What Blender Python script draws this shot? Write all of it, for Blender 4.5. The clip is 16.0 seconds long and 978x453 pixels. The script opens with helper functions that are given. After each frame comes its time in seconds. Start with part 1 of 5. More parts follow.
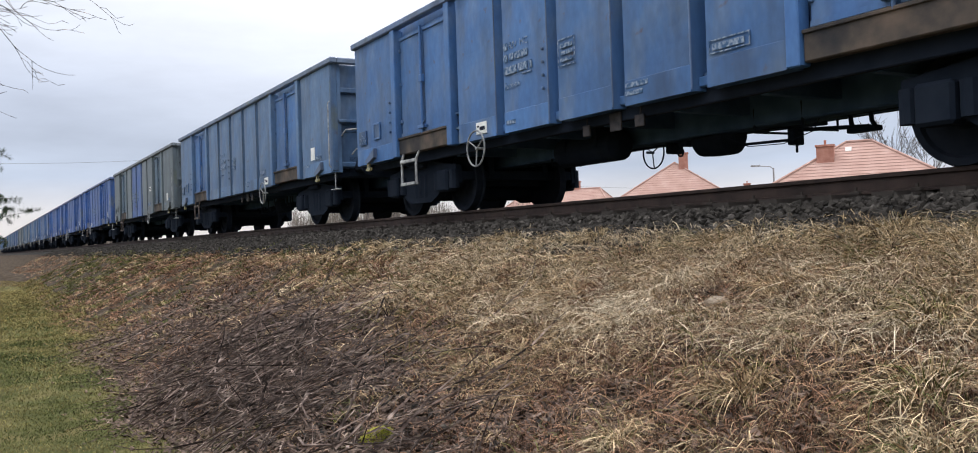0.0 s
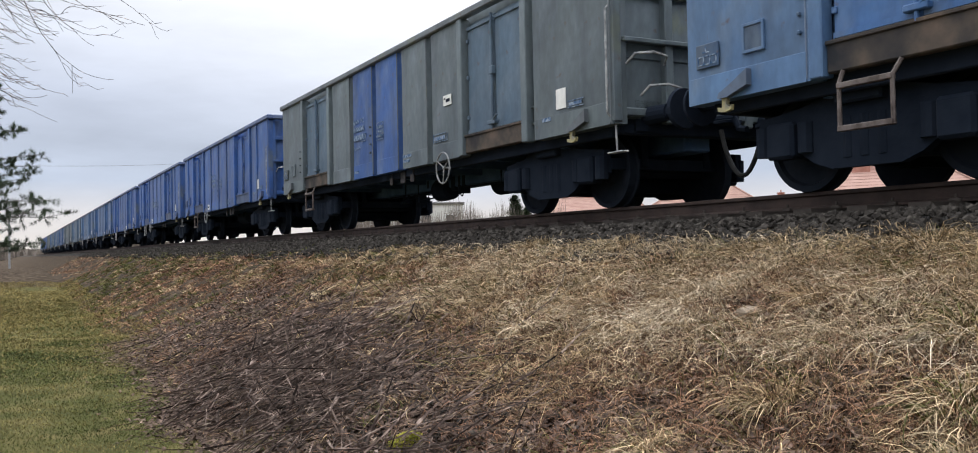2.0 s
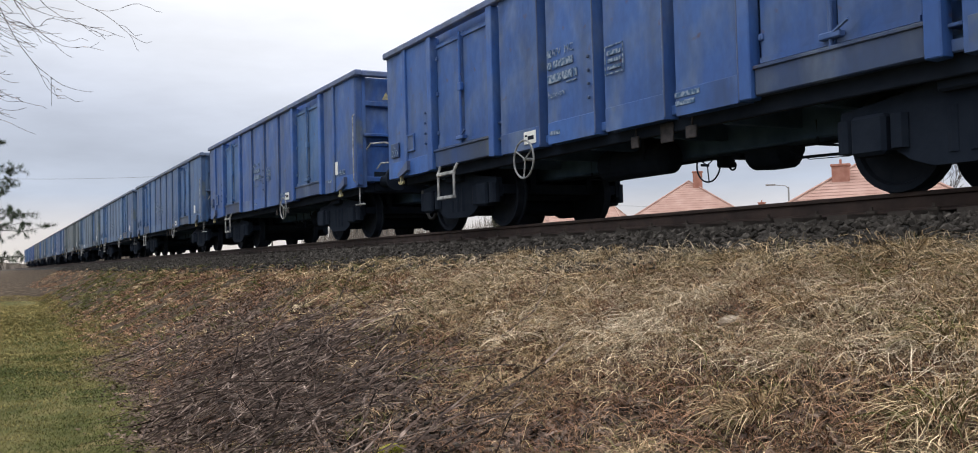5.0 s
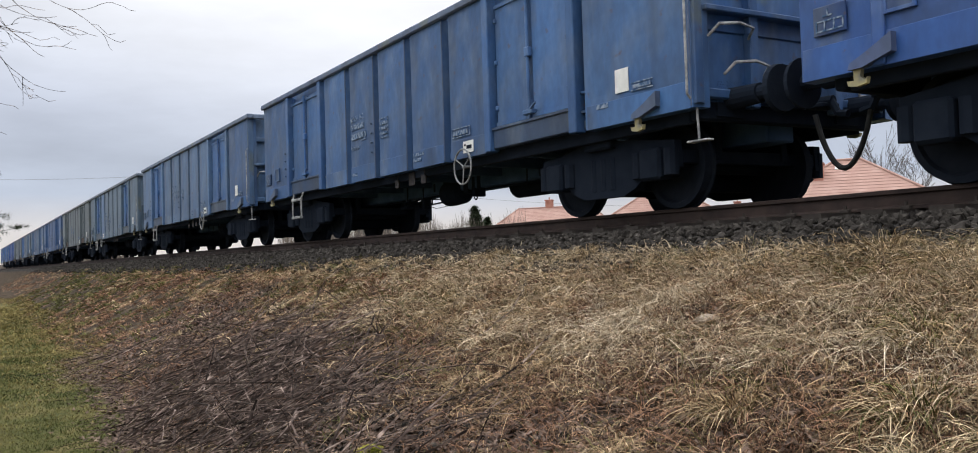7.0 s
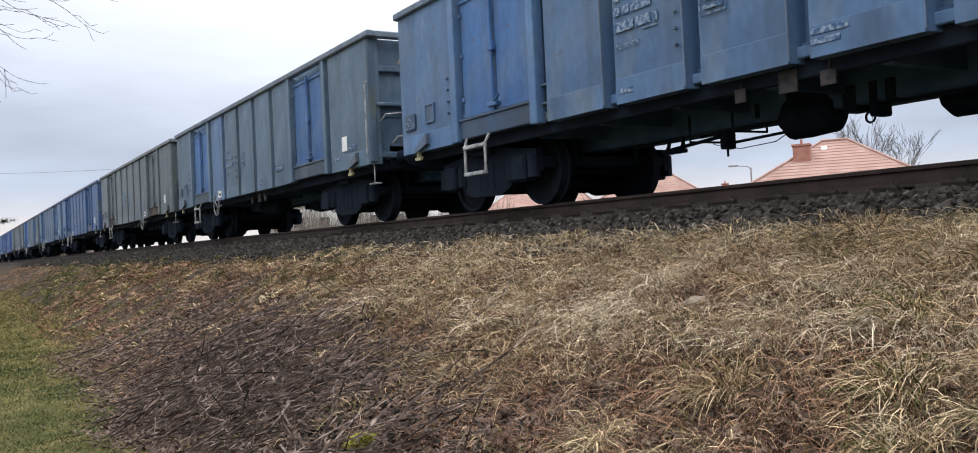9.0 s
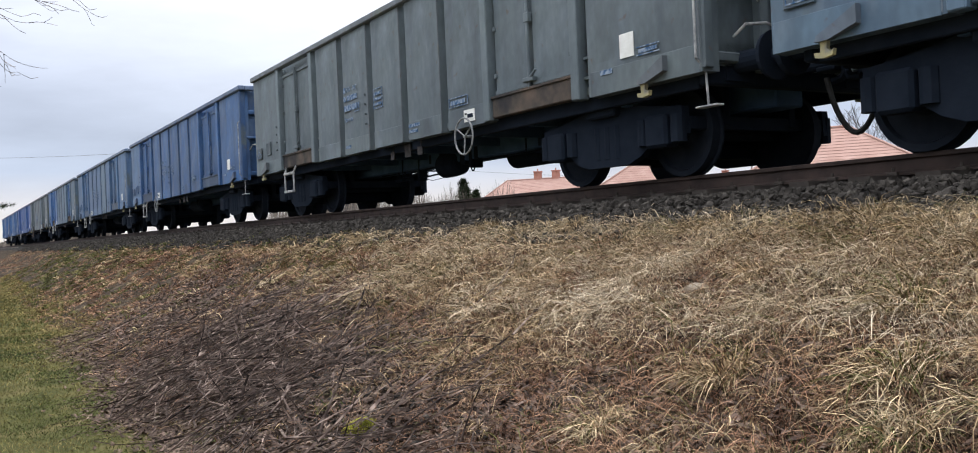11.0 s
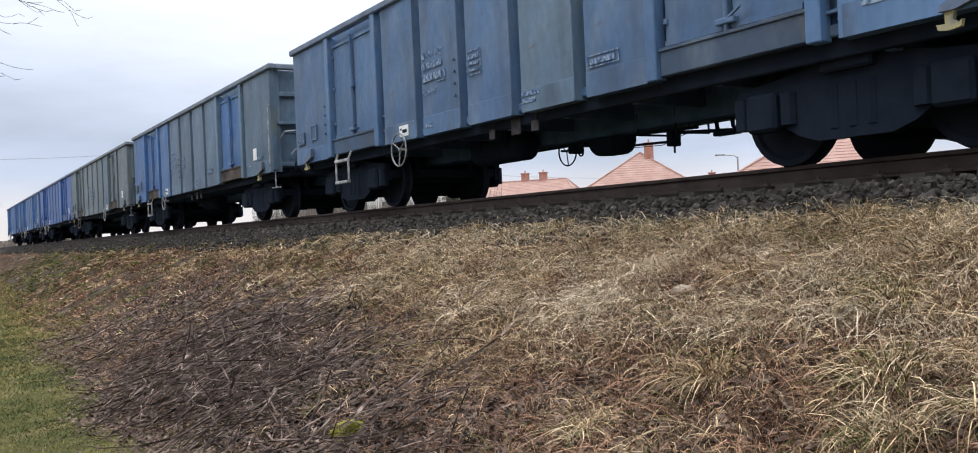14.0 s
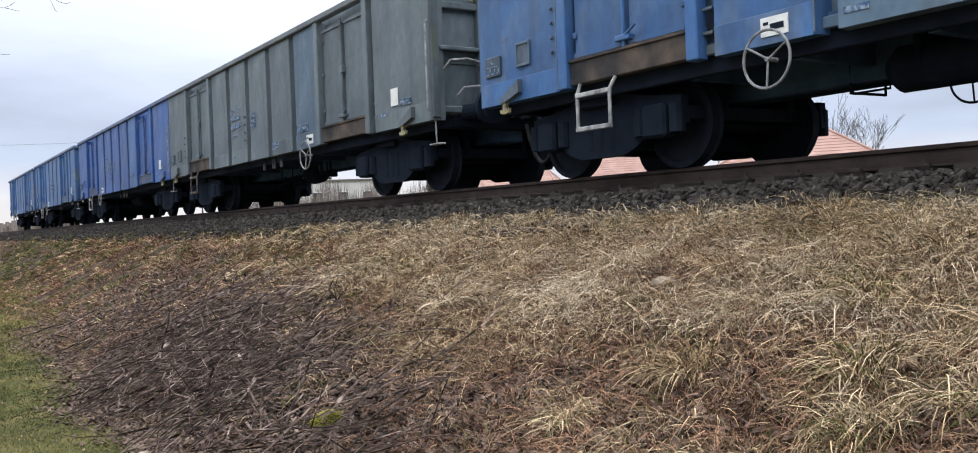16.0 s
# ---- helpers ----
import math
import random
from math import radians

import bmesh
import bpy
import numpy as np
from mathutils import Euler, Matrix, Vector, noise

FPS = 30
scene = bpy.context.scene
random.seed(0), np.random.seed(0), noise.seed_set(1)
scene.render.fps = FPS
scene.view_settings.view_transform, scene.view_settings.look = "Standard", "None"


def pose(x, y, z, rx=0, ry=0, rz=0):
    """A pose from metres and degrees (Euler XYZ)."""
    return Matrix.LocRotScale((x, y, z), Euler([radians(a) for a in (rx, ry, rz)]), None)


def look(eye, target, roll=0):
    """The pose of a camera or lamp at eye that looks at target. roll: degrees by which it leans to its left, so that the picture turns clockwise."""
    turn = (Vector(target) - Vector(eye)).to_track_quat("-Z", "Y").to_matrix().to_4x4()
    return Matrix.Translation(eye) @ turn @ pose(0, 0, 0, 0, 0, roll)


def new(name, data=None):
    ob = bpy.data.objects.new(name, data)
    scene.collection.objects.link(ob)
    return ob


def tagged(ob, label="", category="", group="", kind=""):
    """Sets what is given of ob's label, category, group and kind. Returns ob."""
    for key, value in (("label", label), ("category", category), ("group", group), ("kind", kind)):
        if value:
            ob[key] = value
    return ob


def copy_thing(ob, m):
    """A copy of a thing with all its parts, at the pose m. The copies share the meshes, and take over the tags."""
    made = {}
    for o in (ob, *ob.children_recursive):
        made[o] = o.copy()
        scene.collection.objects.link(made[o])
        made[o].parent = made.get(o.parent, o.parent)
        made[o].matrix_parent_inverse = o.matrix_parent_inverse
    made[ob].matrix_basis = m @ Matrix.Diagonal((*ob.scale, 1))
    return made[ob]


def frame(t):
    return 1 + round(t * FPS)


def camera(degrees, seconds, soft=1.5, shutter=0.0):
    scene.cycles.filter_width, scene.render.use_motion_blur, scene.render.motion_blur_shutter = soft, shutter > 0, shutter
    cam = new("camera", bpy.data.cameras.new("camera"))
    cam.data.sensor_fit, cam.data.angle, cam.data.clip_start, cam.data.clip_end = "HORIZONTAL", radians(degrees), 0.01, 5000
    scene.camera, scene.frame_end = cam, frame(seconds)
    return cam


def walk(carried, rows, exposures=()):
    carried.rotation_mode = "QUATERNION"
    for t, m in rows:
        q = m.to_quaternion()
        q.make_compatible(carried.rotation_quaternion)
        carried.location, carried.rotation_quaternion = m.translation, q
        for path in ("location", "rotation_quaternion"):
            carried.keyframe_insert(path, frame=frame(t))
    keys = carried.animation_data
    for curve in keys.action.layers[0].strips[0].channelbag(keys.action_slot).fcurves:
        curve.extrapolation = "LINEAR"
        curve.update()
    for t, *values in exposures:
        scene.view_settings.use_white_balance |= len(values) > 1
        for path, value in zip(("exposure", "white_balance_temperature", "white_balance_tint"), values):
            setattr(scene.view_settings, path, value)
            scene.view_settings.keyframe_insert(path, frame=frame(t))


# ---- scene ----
cam = camera(55.75, 16.0, soft=1.0)
PATH = [
    (0.0, pose(0, 0, 1.6, 90.81, 1.86, 59.99)),
    (0.5, pose(0, 0, 1.6, 90.98, 1.62, 60.78)),
    (1.0, pose(0, 0, 1.6, 91.08, 1.27, 61.39)),
    (1.5, pose(0, 0, 1.6, 91.22, 1.14, 61.64)),
    (2.0, pose(0, 0, 1.6, 91.26, 1.19, 61.89)),
    (2.5, pose(0, 0, 1.6, 91.34, 1.32, 61.79)),
    (3.0, pose(0, 0, 1.6, 91.38, 1.36, 61.79)),
    (3.5, pose(0, 0, 1.6, 91.58, 1.36, 61.72)),
    (4.0, pose(0, 0, 1.6, 91.80, 1.46, 61.64)),
    (6.5, pose(0, 0, 1.6, 91.85, 1.61, 59.53)),
    (7.0, pose(0, 0, 1.6, 91.87, 1.75, 59.43)),
    (7.5, pose(0, 0, 1.6, 91.78, 1.96, 59.26)),
    (8.0, pose(0, 0, 1.6, 91.59, 2.20, 59.12)),
    (8.5, pose(0, 0, 1.6, 91.27, 2.47, 58.83)),
    (9.0, pose(0, 0, 1.6, 90.98, 2.75, 58.77)),
    (9.5, pose(0, 0, 1.6, 90.67, 2.71, 58.81)),
    (12.0, pose(0, 0, 1.6, 90.04, 2.54, 58.72)),
    (12.5, pose(0, 0, 1.6, 90.20, 2.54, 58.65)),
    (13.0, pose(0, 0, 1.6, 90.26, 2.54, 58.44)),
    (13.5, pose(0, 0, 1.6, 90.27, 2.53, 58.31)),
    (14.0, pose(0, 0, 1.6, 90.21, 2.59, 57.98)),
    (14.5, pose(0, 0, 1.6, 90.08, 2.55, 57.81)),
    (15.0, pose(0, 0, 1.6, 89.89, 2.49, 57.40)),
    (15.5, pose(0, 0, 1.6, 89.83, 2.26, 57.03)),
    (16.0, pose(0, 0, 1.6, 89.59, 2.15, 56.82)),
]
walk(cam, PATH, exposures=[(0.0, 0.03, 6250, 10), (4.0, -0.06, 6380, 10), (7.0, -0.12, 6400, 10), (8.5, 0.04, 6250, 10), (12.0, 0.09, 6180, 10), (14.5, 0.12, 6120, 10), (15.5, 0.2, 6080, 10), (16.0, 0.18, 6080, 10)])

# ---- light ----
world = bpy.data.worlds.new("overcast_sky")
scene.world = world
world.use_nodes = True
wn, wl = world.node_tree.nodes, world.node_tree.links
wn.clear()


def wnode(kind, **values):
    n = wn.new(kind)
    for key, value in values.items():
        n.inputs[key.replace("_", " ")].default_value = value
    return n


w_out = wn.new("ShaderNodeOutputWorld")
w_bg = wn.new("ShaderNodeBackground")
w_co = wn.new("ShaderNodeTexCoord")
w_sep = wn.new("ShaderNodeSeparateXYZ")
wl.new(w_co.outputs["Generated"], w_sep.inputs[0])
# grey-blue overcast that warms and lightens towards the horizon
w_ramp = wn.new("ShaderNodeValToRGB")
e = w_ramp.color_ramp.elements
e[0].position, e[0].color = 0.0, (0.86, 0.80, 0.74, 1)
e[1].position, e[1].color = 1.0, (4.3, 4.35, 4.45, 1)
for pos, col in ((0.035, (0.80, 0.76, 0.74, 1)), (0.075, (0.57, 0.63, 0.74, 1)), (0.16, (0.63, 0.68, 0.795, 1)), (0.25, (0.735, 0.765, 0.845, 1)), (0.45, (1.25, 1.29, 1.38, 1))):
    k = e.new(pos)
    k.color = col
wl.new(w_sep.outputs["Z"], w_ramp.inputs["Fac"])
# cloud sheets, drawn out sideways
w_map = wn.new("ShaderNodeMapping")
w_map.inputs["Scale"].default_value = (2.2, 2.2, 9.0)
wl.new(w_co.outputs["Generated"], w_map.inputs["Vector"])
w_noise = wnode("ShaderNodeTexNoise", Scale=1.6, Detail=6.0, Roughness=0.55)
wl.new(w_map.outputs[0], w_noise.inputs["Vector"])
w_cl = wn.new("ShaderNodeMapRange")
for key, value in (("From Min", 0.3), ("From Max", 0.7), ("To Min", 0.86), ("To Max", 1.14)):
    w_cl.inputs[key].default_value = value
wl.new(w_noise.outputs["Fac"], w_cl.inputs["Value"])
w_mul = wn.new("ShaderNodeMixRGB")
w_mul.blend_type = "MULTIPLY"
w_mul.inputs["Fac"].default_value = 1.0
wl.new(w_ramp.outputs["Color"], w_mul.inputs["Color1"])
wl.new(w_cl.outputs["Result"], w_mul.inputs["Color2"])
# the veiled sun: a wide bright patch of cloud behind the train
SUN_WAY = Vector((-0.70, 0.34, 0.62)).normalized()
w_dot = wn.new("ShaderNodeVectorMath")
w_dot.operation = "DOT_PRODUCT"
w_dot.inputs[1].default_value = SUN_WAY
wl.new(w_co.outputs["Generated"], w_dot.inputs[0])
w_glow = wn.new("ShaderNodeMapRange")
w_glow.interpolation_type = "SMOOTHSTEP"
for key, value in (("From Min", 0.80), ("From Max", 1.0), ("To Min", 0.0), ("To Max", 1.0)):
    w_glow.inputs[key].default_value = value
wl.new(w_dot.outputs["Value"], w_glow.inputs["Value"])
w_add = wn.new("ShaderNodeMixRGB")
w_add.blend_type = "ADD"
w_add.inputs["Color2"].default_value = (0.55, 0.52, 0.46, 1)
wl.new(w_glow.outputs["Result"], w_add.inputs["Fac"])
wl.new(w_mul.outputs["Color"], w_add.inputs["Color1"])
wl.new(w_add.outputs["Color"], w_bg.inputs["Color"])
w_bg.inputs["Strength"].default_value = 1.0
wl.new(w_bg.outputs[0], w_out.inputs[0])

sun = new("sun", bpy.data.lights.new("sun", "SUN"))
sun.data.energy, sun.data.angle, sun.data.color = 1.1, radians(40), (1.0, 0.95, 0.87)
sun.matrix_world = look((0, 0, 60), Vector((0, 0, 60)) - SUN_WAY * 10)


# ---- materials ----
def material(name, rough=0.8, metal=0.0):
    m = bpy.data.materials.new(name)
    m.use_nodes = True
    b = m.node_tree.nodes["Principled BSDF"]
    b.inputs["Roughness"].default_value = rough
    b.inputs["Metallic"].default_value = metal
    return m, m.node_tree.nodes, m.node_tree.links, b


def ramp(nt, ln, fac, stops):
    r = nt.new("ShaderNodeValToRGB")
    el = r.color_ramp.elements
    el[0].position, el[0].color = stops[0][0], (*stops[0][1], 1)
    el[1].position, el[1].color = stops[-1][0], (*stops[-1][1], 1)
    for p, c in stops[1:-1]:
        k = el.new(p)
        k.color = (*c, 1)
    ln.new(fac, r.inputs["Fac"])
    return r.outputs["Color"]


def noise_fac(nt, ln, scale, detail=5.0, stretch=(1, 1, 1), coord="Object"):
    c, mp, n = nt.new("ShaderNodeTexCoord"), nt.new("ShaderNodeMapping"), nt.new("ShaderNodeTexNoise")
    mp.inputs["Scale"].default_value = stretch
    n.inputs["Scale"].default_value, n.inputs["Detail"].default_value = scale, detail
    ln.new(c.outputs[coord], mp.inputs["Vector"])
    ln.new(mp.outputs[0], n.inputs["Vector"])
    return n.outputs["Fac"]


def mixed(nt, ln, a, b, fac, mode="MIX"):
    m = nt.new("ShaderNodeMixRGB")
    m.blend_type = mode
    for value, key in ((fac, "Fac"), (a, "Color1"), (b, "Color2")):
        if isinstance(value, (int, float)):
            m.inputs[key].default_value = value
        elif isinstance(value, tuple):
            m.inputs[key].default_value = (*value, 1)
        else:
            ln.new(value, m.inputs[key])
    return m.outputs["Color"]


def bumped(nt, ln, b, fac, strength, distance):
    k = nt.new("ShaderNodeBump")
    k.inputs["Strength"].default_value, k.inputs["Distance"].default_value = strength, distance
    ln.new(fac, k.inputs["Height"])
    ln.new(k.outputs[0], b.inputs["Normal"])


def simple(name, stops, scale, rough=0.85, metal=0.0, bump=0.3, dist=0.01, stretch=(1, 1, 1), island=0.0, rand=0.0, gloss=0.3):
    m, nt, ln, b = material(name, rough, metal)
    b.inputs["Specular IOR Level"].default_value = gloss
    f = noise_fac(nt, ln, scale, 6.0, stretch)
    col = ramp(nt, ln, f, stops)
    if island or rand:
        g = nt.new("ShaderNodeNewGeometry" if island else "ShaderNodeObjectInfo")
        src = g.outputs["Random Per Island"] if island else g.outputs["Random"]
        amount = island or rand
        shade = ramp(nt, ln, src, [(0, (1 - amount,) * 3), (0.6, (1 - amount * 0.1,) * 3), (1, (1 + amount,) * 3)])
        col = mixed(nt, ln, col, shade, 1.0, "MULTIPLY")
    ln.new(col, b.inputs["Base Color"])
    if not bump:
        b.inputs["Specular IOR Level"].default_value = 0.12
    if bump:
        bumped(nt, ln, b, noise_fac(nt, ln, scale * 6, 4.0, stretch), bump, dist)
    return m


def wagon_paint():
    """Old paint in the colour of the object, faded, streaked and rust-stained."""
    m, nt, ln, b = material("wagon_paint", 0.5)
    info = nt.new("ShaderNodeObjectInfo")
    fade = noise_fac(nt, ln, 1.1, 6.0)
    col = mixed(nt, ln, info.outputs["Color"], ramp(nt, ln, fade, [(0.3, (0.68, 0.70, 0.74)), (0.7, (1.22, 1.2, 1.16))]), 1.0, "MULTIPLY")
    # chalky patches
    chalk = ramp(nt, ln, noise_fac(nt, ln, 2.3, 8.0, (1, 1, 0.55)), [(0.5, (0, 0, 0)), (0.72, (0.45, 0.45, 0.45))])
    col = mixed(nt, ln, col, (0.19, 0.225, 0.26), chalk)
    # sallow lichen and overpainted patches
    sallow = ramp(nt, ln, noise_fac(nt, ln, 1.7, 5.0, (1, 1, 0.8)), [(0.63, (0, 0, 0)), (0.7, (0.42, 0.42, 0.42))])
    col = mixed(nt, ln, col, (0.17, 0.18, 0.10), sallow)
    fine = ramp(nt, ln, noise_fac(nt, ln, 14.0, 6.0, (1, 1, 0.5)), [(0.35, (0.9, 0.9, 0.9)), (0.7, (1.1, 1.1, 1.1))])
    col = mixed(nt, ln, col, fine, 1.0, "MULTIPLY")
    # streaks of soot that run down
    streak = ramp(nt, ln, noise_fac(nt, ln, 1.5, 4.0, (1.7, 1.7, 0.3)), [(0.46, (0, 0, 0)), (0.78, (0.55, 0.55, 0.55))])
    col = mixed(nt, ln, col, (0.022, 0.026, 0.034), streak)
    # broad soft soiling
    soil = ramp(nt, ln, noise_fac(nt, ln, 0.75, 3.0, (1, 1, 0.7)), [(0.42, (0, 0, 0)), (0.68, (0.5, 0.5, 0.5))])
    col = mixed(nt, ln, col, (0.045, 0.055, 0.07), soil)
    # rust spots
    rust = ramp(nt, ln, noise_fac(nt, ln, 7.0, 8.0), [(0.66, (0, 0, 0)), (0.76, (0.6, 0.6, 0.6))])
    col = mixed(nt, ln, col, (0.10, 0.055, 0.035), rust)
    ln.new(col, b.inputs["Base Color"])
    bumped(nt, ln, b, noise_fac(nt, ln, 2.2, 3.0), 0.35, 0.03)
    b.inputs["Specular IOR Level"].default_value = 0.35
    return m


PAINT = wagon_paint()
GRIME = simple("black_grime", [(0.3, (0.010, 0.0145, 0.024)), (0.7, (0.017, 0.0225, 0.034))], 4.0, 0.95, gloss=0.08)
# lighter bluish copy of the grime: fill light put into the underside's colour
LIFTED_GRIME = simple("lightened_underframe", [(0.3, (0.04, 0.072, 0.135)), (0.7, (0.085, 0.135, 0.23))], 3.0, 0.95, gloss=0.1)
RUSTY = simple("grimy_brown_steel", [(0.3, (0.026, 0.027, 0.031)), (0.5, (0.060, 0.052, 0.047)), (0.75, (0.13, 0.098, 0.076))], 3.0, 0.9, gloss=0.15)
RAILSIDE = simple("rail_rust", [(0.3, (0.022, 0.014, 0.012)), (0.7, (0.05, 0.032, 0.026))], 6.0, 0.8)
DULL = simple("rusted_off_paint", [(0.35, (0.06, 0.045, 0.04)), (0.65, (0.16, 0.135, 0.125))], 9.0, 0.7)
WHEELGREY = simple("worn_grey_paint", [(0.35, (0.11, 0.115, 0.12)), (0.6, (0.27, 0.275, 0.275))], 9.0, 0.6)
WHITE = simple("chipped_white_paint", [(0.35, (0.16, 0.165, 0.17)), (0.6, (0.42, 0.42, 0.41))], 9.0, 0.6)
MARK = simple("stencilled_white", [(0.42, (0.05, 0.1, 0.19)), (0.6, (0.27, 0.32, 0.39))], 20.0, 0.7, bump=0)
PAPER = simple("weathered_label_card", [(0.3, (0.62, 0.61, 0.57)), (0.7, (0.80, 0.79, 0.75))], 6.0, 0.8)
YELLOW = simple("worn_yellow_paint", [(0.4, (0.2, 0.19, 0.15)), (0.62, (0.44, 0.38, 0.17))], 7.0, 0.7)
RUBBER = simple("black_rubber", [(0.3, (0.012, 0.012, 0.012)), (0.7, (0.03, 0.03, 0.03))], 8.0, 0.7)
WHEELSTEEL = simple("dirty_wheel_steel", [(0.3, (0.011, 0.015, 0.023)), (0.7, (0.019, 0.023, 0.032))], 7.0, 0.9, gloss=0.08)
TIE = simple("dark_oiled_sleeper", [(0.3, (0.022, 0.018, 0.015)), (0.7, (0.055, 0.045, 0.038))], 6.0, 0.95)
DIMPLATE = simple("grimy_pinkish_plate", [(0.35, (0.022, 0.022, 0.026)), (0.65, (0.07, 0.06, 0.06))], 12.0, 0.8)
BALLAST = simple("ballast_stone", [(0.3, (0.02, 0.0175, 0.0155)), (0.55, (0.044, 0.039, 0.034)), (0.75, (0.105, 0.093, 0.081))], 14.0, 0.95, island=0.4, gloss=0.06)
SLEEPER = simple("old_concrete_sleeper", [(0.3, (0.10, 0.095, 0.09)), (0.7, (0.20, 0.19, 0.175))], 6.0, 0.95, gloss=0.06)
SOIL = simple("leaf_littered_soil", [(0.28, (0.020, 0.014, 0.010)), (0.5, (0.05, 0.037, 0.026)), (0.72, (0.115, 0.086, 0.058))], 5.0, 1.0, bump=1.0, dist=0.05, gloss=0.06)
LAWN = simple("winter_lawn", [(0.3, (0.034, 0.037, 0.012)), (0.5, (0.064, 0.062, 0.021)), (0.72, (0.13, 0.105, 0.045))], 1.6, 1.0, bump=0.8, dist=0.03, gloss=0.06)
BEDDING = simple("ballast_bed", [(0.3, (0.02, 0.019, 0.018)), (0.7, (0.06, 0.056, 0.052))], 18.0, 1.0, bump=1.0, dist=0.05, gloss=0.06)
STRAW = simple("dry_grass_straw", [(0.3, (0.19, 0.13, 0.07)), (0.5, (0.36, 0.262, 0.15)), (0.72, (0.56, 0.445, 0.285))], 1.3, 0.9, bump=0, island=0.85)
RUSSET = simple("russet_dead_grass", [(0.3, (0.095, 0.05, 0.031)), (0.5, (0.225, 0.125, 0.076)), (0.72, (0.38, 0.25, 0.155))], 1.5, 0.95, bump=0, island=0.85)
LAWNBLADE = simple("lawn_blade", [(0.32, (0.036, 0.050, 0.014)), (0.5, (0.088, 0.094, 0.029)), (0.66, (0.22, 0.18, 0.075))], 0.75, 0.9, bump=0, island=0.6)
SALLOW = simple("sallow_lawn_blade", [(0.3, (0.13, 0.105, 0.03)), (0.7, (0.27, 0.21, 0.085))], 1.2, 0.9, bump=0, island=0.5)
GREEN = simple("green_grass_blade", [(0.3, (0.045, 0.06, 0.014)), (0.5, (0.1, 0.105, 0.028)), (0.72, (0.2, 0.165, 0.065))], 1.1, 0.9, bump=0, island=0.45)
MOSS = simple("moss", [(0.3, (0.18, 0.195, 0.025)), (0.7, (0.42, 0.40, 0.06))], 12.0, 1.0, bump=0, island=0.4)
TWIG = simple("bare_twig_bark", [(0.3, (0.030, 0.021, 0.018)), (0.5, (0.088, 0.063, 0.052)), (0.7, (0.26, 0.2, 0.165))], 9.0, 0.95, bump=0, island=0.8)
PALE = simple("bleached_grass", [(0.3, (0.27, 0.2, 0.125)), (0.5, (0.47, 0.375, 0.255)), (0.72, (0.62, 0.52, 0.38))], 1.1, 0.9, bump=0, island=0.6)
TANSTONE = simple("tan_field_stone", [(0.3, (0.17, 0.13, 0.095)), (0.7, (0.34, 0.28, 0.215))], 9.0, 0.95, gloss=0.06)
LITTER = simple("dead_leaf", [(0.3, (0.046, 0.031, 0.025)), (0.5, (0.105, 0.072, 0.056)), (0.78, (0.25, 0.185, 0.14))], 7.0, 0.95, bump=0, island=0.6)
BARK = simple("grey_bark", [(0.3, (0.05, 0.045, 0.042)), (0.7, (0.14, 0.125, 0.115))], 6.0, 0.95)
NEEDLE = simple("pine_needles", [(0.3, (0.02, 0.034, 0.018)), (0.7, (0.055, 0.075, 0.035))], 2.0, 0.9, bump=0, island=0.4)
ROOFTILE = simple("red_roof_tile", [(0.3, (0.31, 0.19, 0.155)), (0.55, (0.36, 0.23, 0.19)), (0.75, (0.42, 0.285, 0.24))], 1.2, 0.8, island=0.12, gloss=0.06)
BRICK = simple("chimney_brick", [(0.3, (0.3, 0.13, 0.095)), (0.7, (0.42, 0.21, 0.16))], 3.0, 0.9)
RENDERWALL = simple("pale_wall_render", [(0.3, (0.52, 0.50, 0.46)), (0.7, (0.66, 0.64, 0.60))], 1.5, 0.9)
FRAMEWHITE = simple("white_frame", [(0.3, (0.7, 0.7, 0.69)), (0.7, (0.8, 0.8, 0.79))], 3.0, 0.5, bump=0)
GALV = simple("galvanised_post", [(0.3, (0.22, 0.22, 0.22)), (0.7, (0.33, 0.33, 0.33))], 5.0, 0.6, 0.3)
THICKET = simple("bare_thicket", [(0.3, (0.12, 0.10, 0.085)), (0.7, (0.26, 0.22, 0.185))], 1.0, 1.0, bump=0, island=0.4)
glass_m, _nt, _ln, _b = material("window_glass", 0.06)
_b.inputs["Base Color"].default_value = (0.03, 0.035, 0.04, 1)
PANE = glass_m


# ---- mesh helpers ----
def box(bm, x0, x1, y0, y1, z0, z1, bev=0.0):
    r = bmesh.ops.create_cube(bm, size=1.0)
    bmesh.ops.scale(bm, vec=(x1 - x0, y1 - y0, z1 - z0), verts=r["verts"])
    bmesh.ops.translate(bm, vec=((x0 + x1) / 2, (y0 + y1) / 2, (z0 + z1) / 2), verts=r["verts"])
    if bev:
        edges = list({ed for v in r["verts"] for ed in v.link_edges})
        bmesh.ops.bevel(bm, geom=edges, offset=bev, segments=1, affect="EDGES")


def rod(bm, a, b, r0, r1=None, seg=6):
    """A round bar from a to b."""
    a, b = Vector(a), Vector(b)
    d = b - a
    m = Matrix.Translation((a + b) / 2) @ d.to_track_quat("Z", "Y").to_matrix().to_4x4()
    bmesh.ops.create_cone(bm, cap_ends=True, segments=seg, radius1=r0, radius2=r0 if r1 is None else r1, depth=d.length, matrix=m)


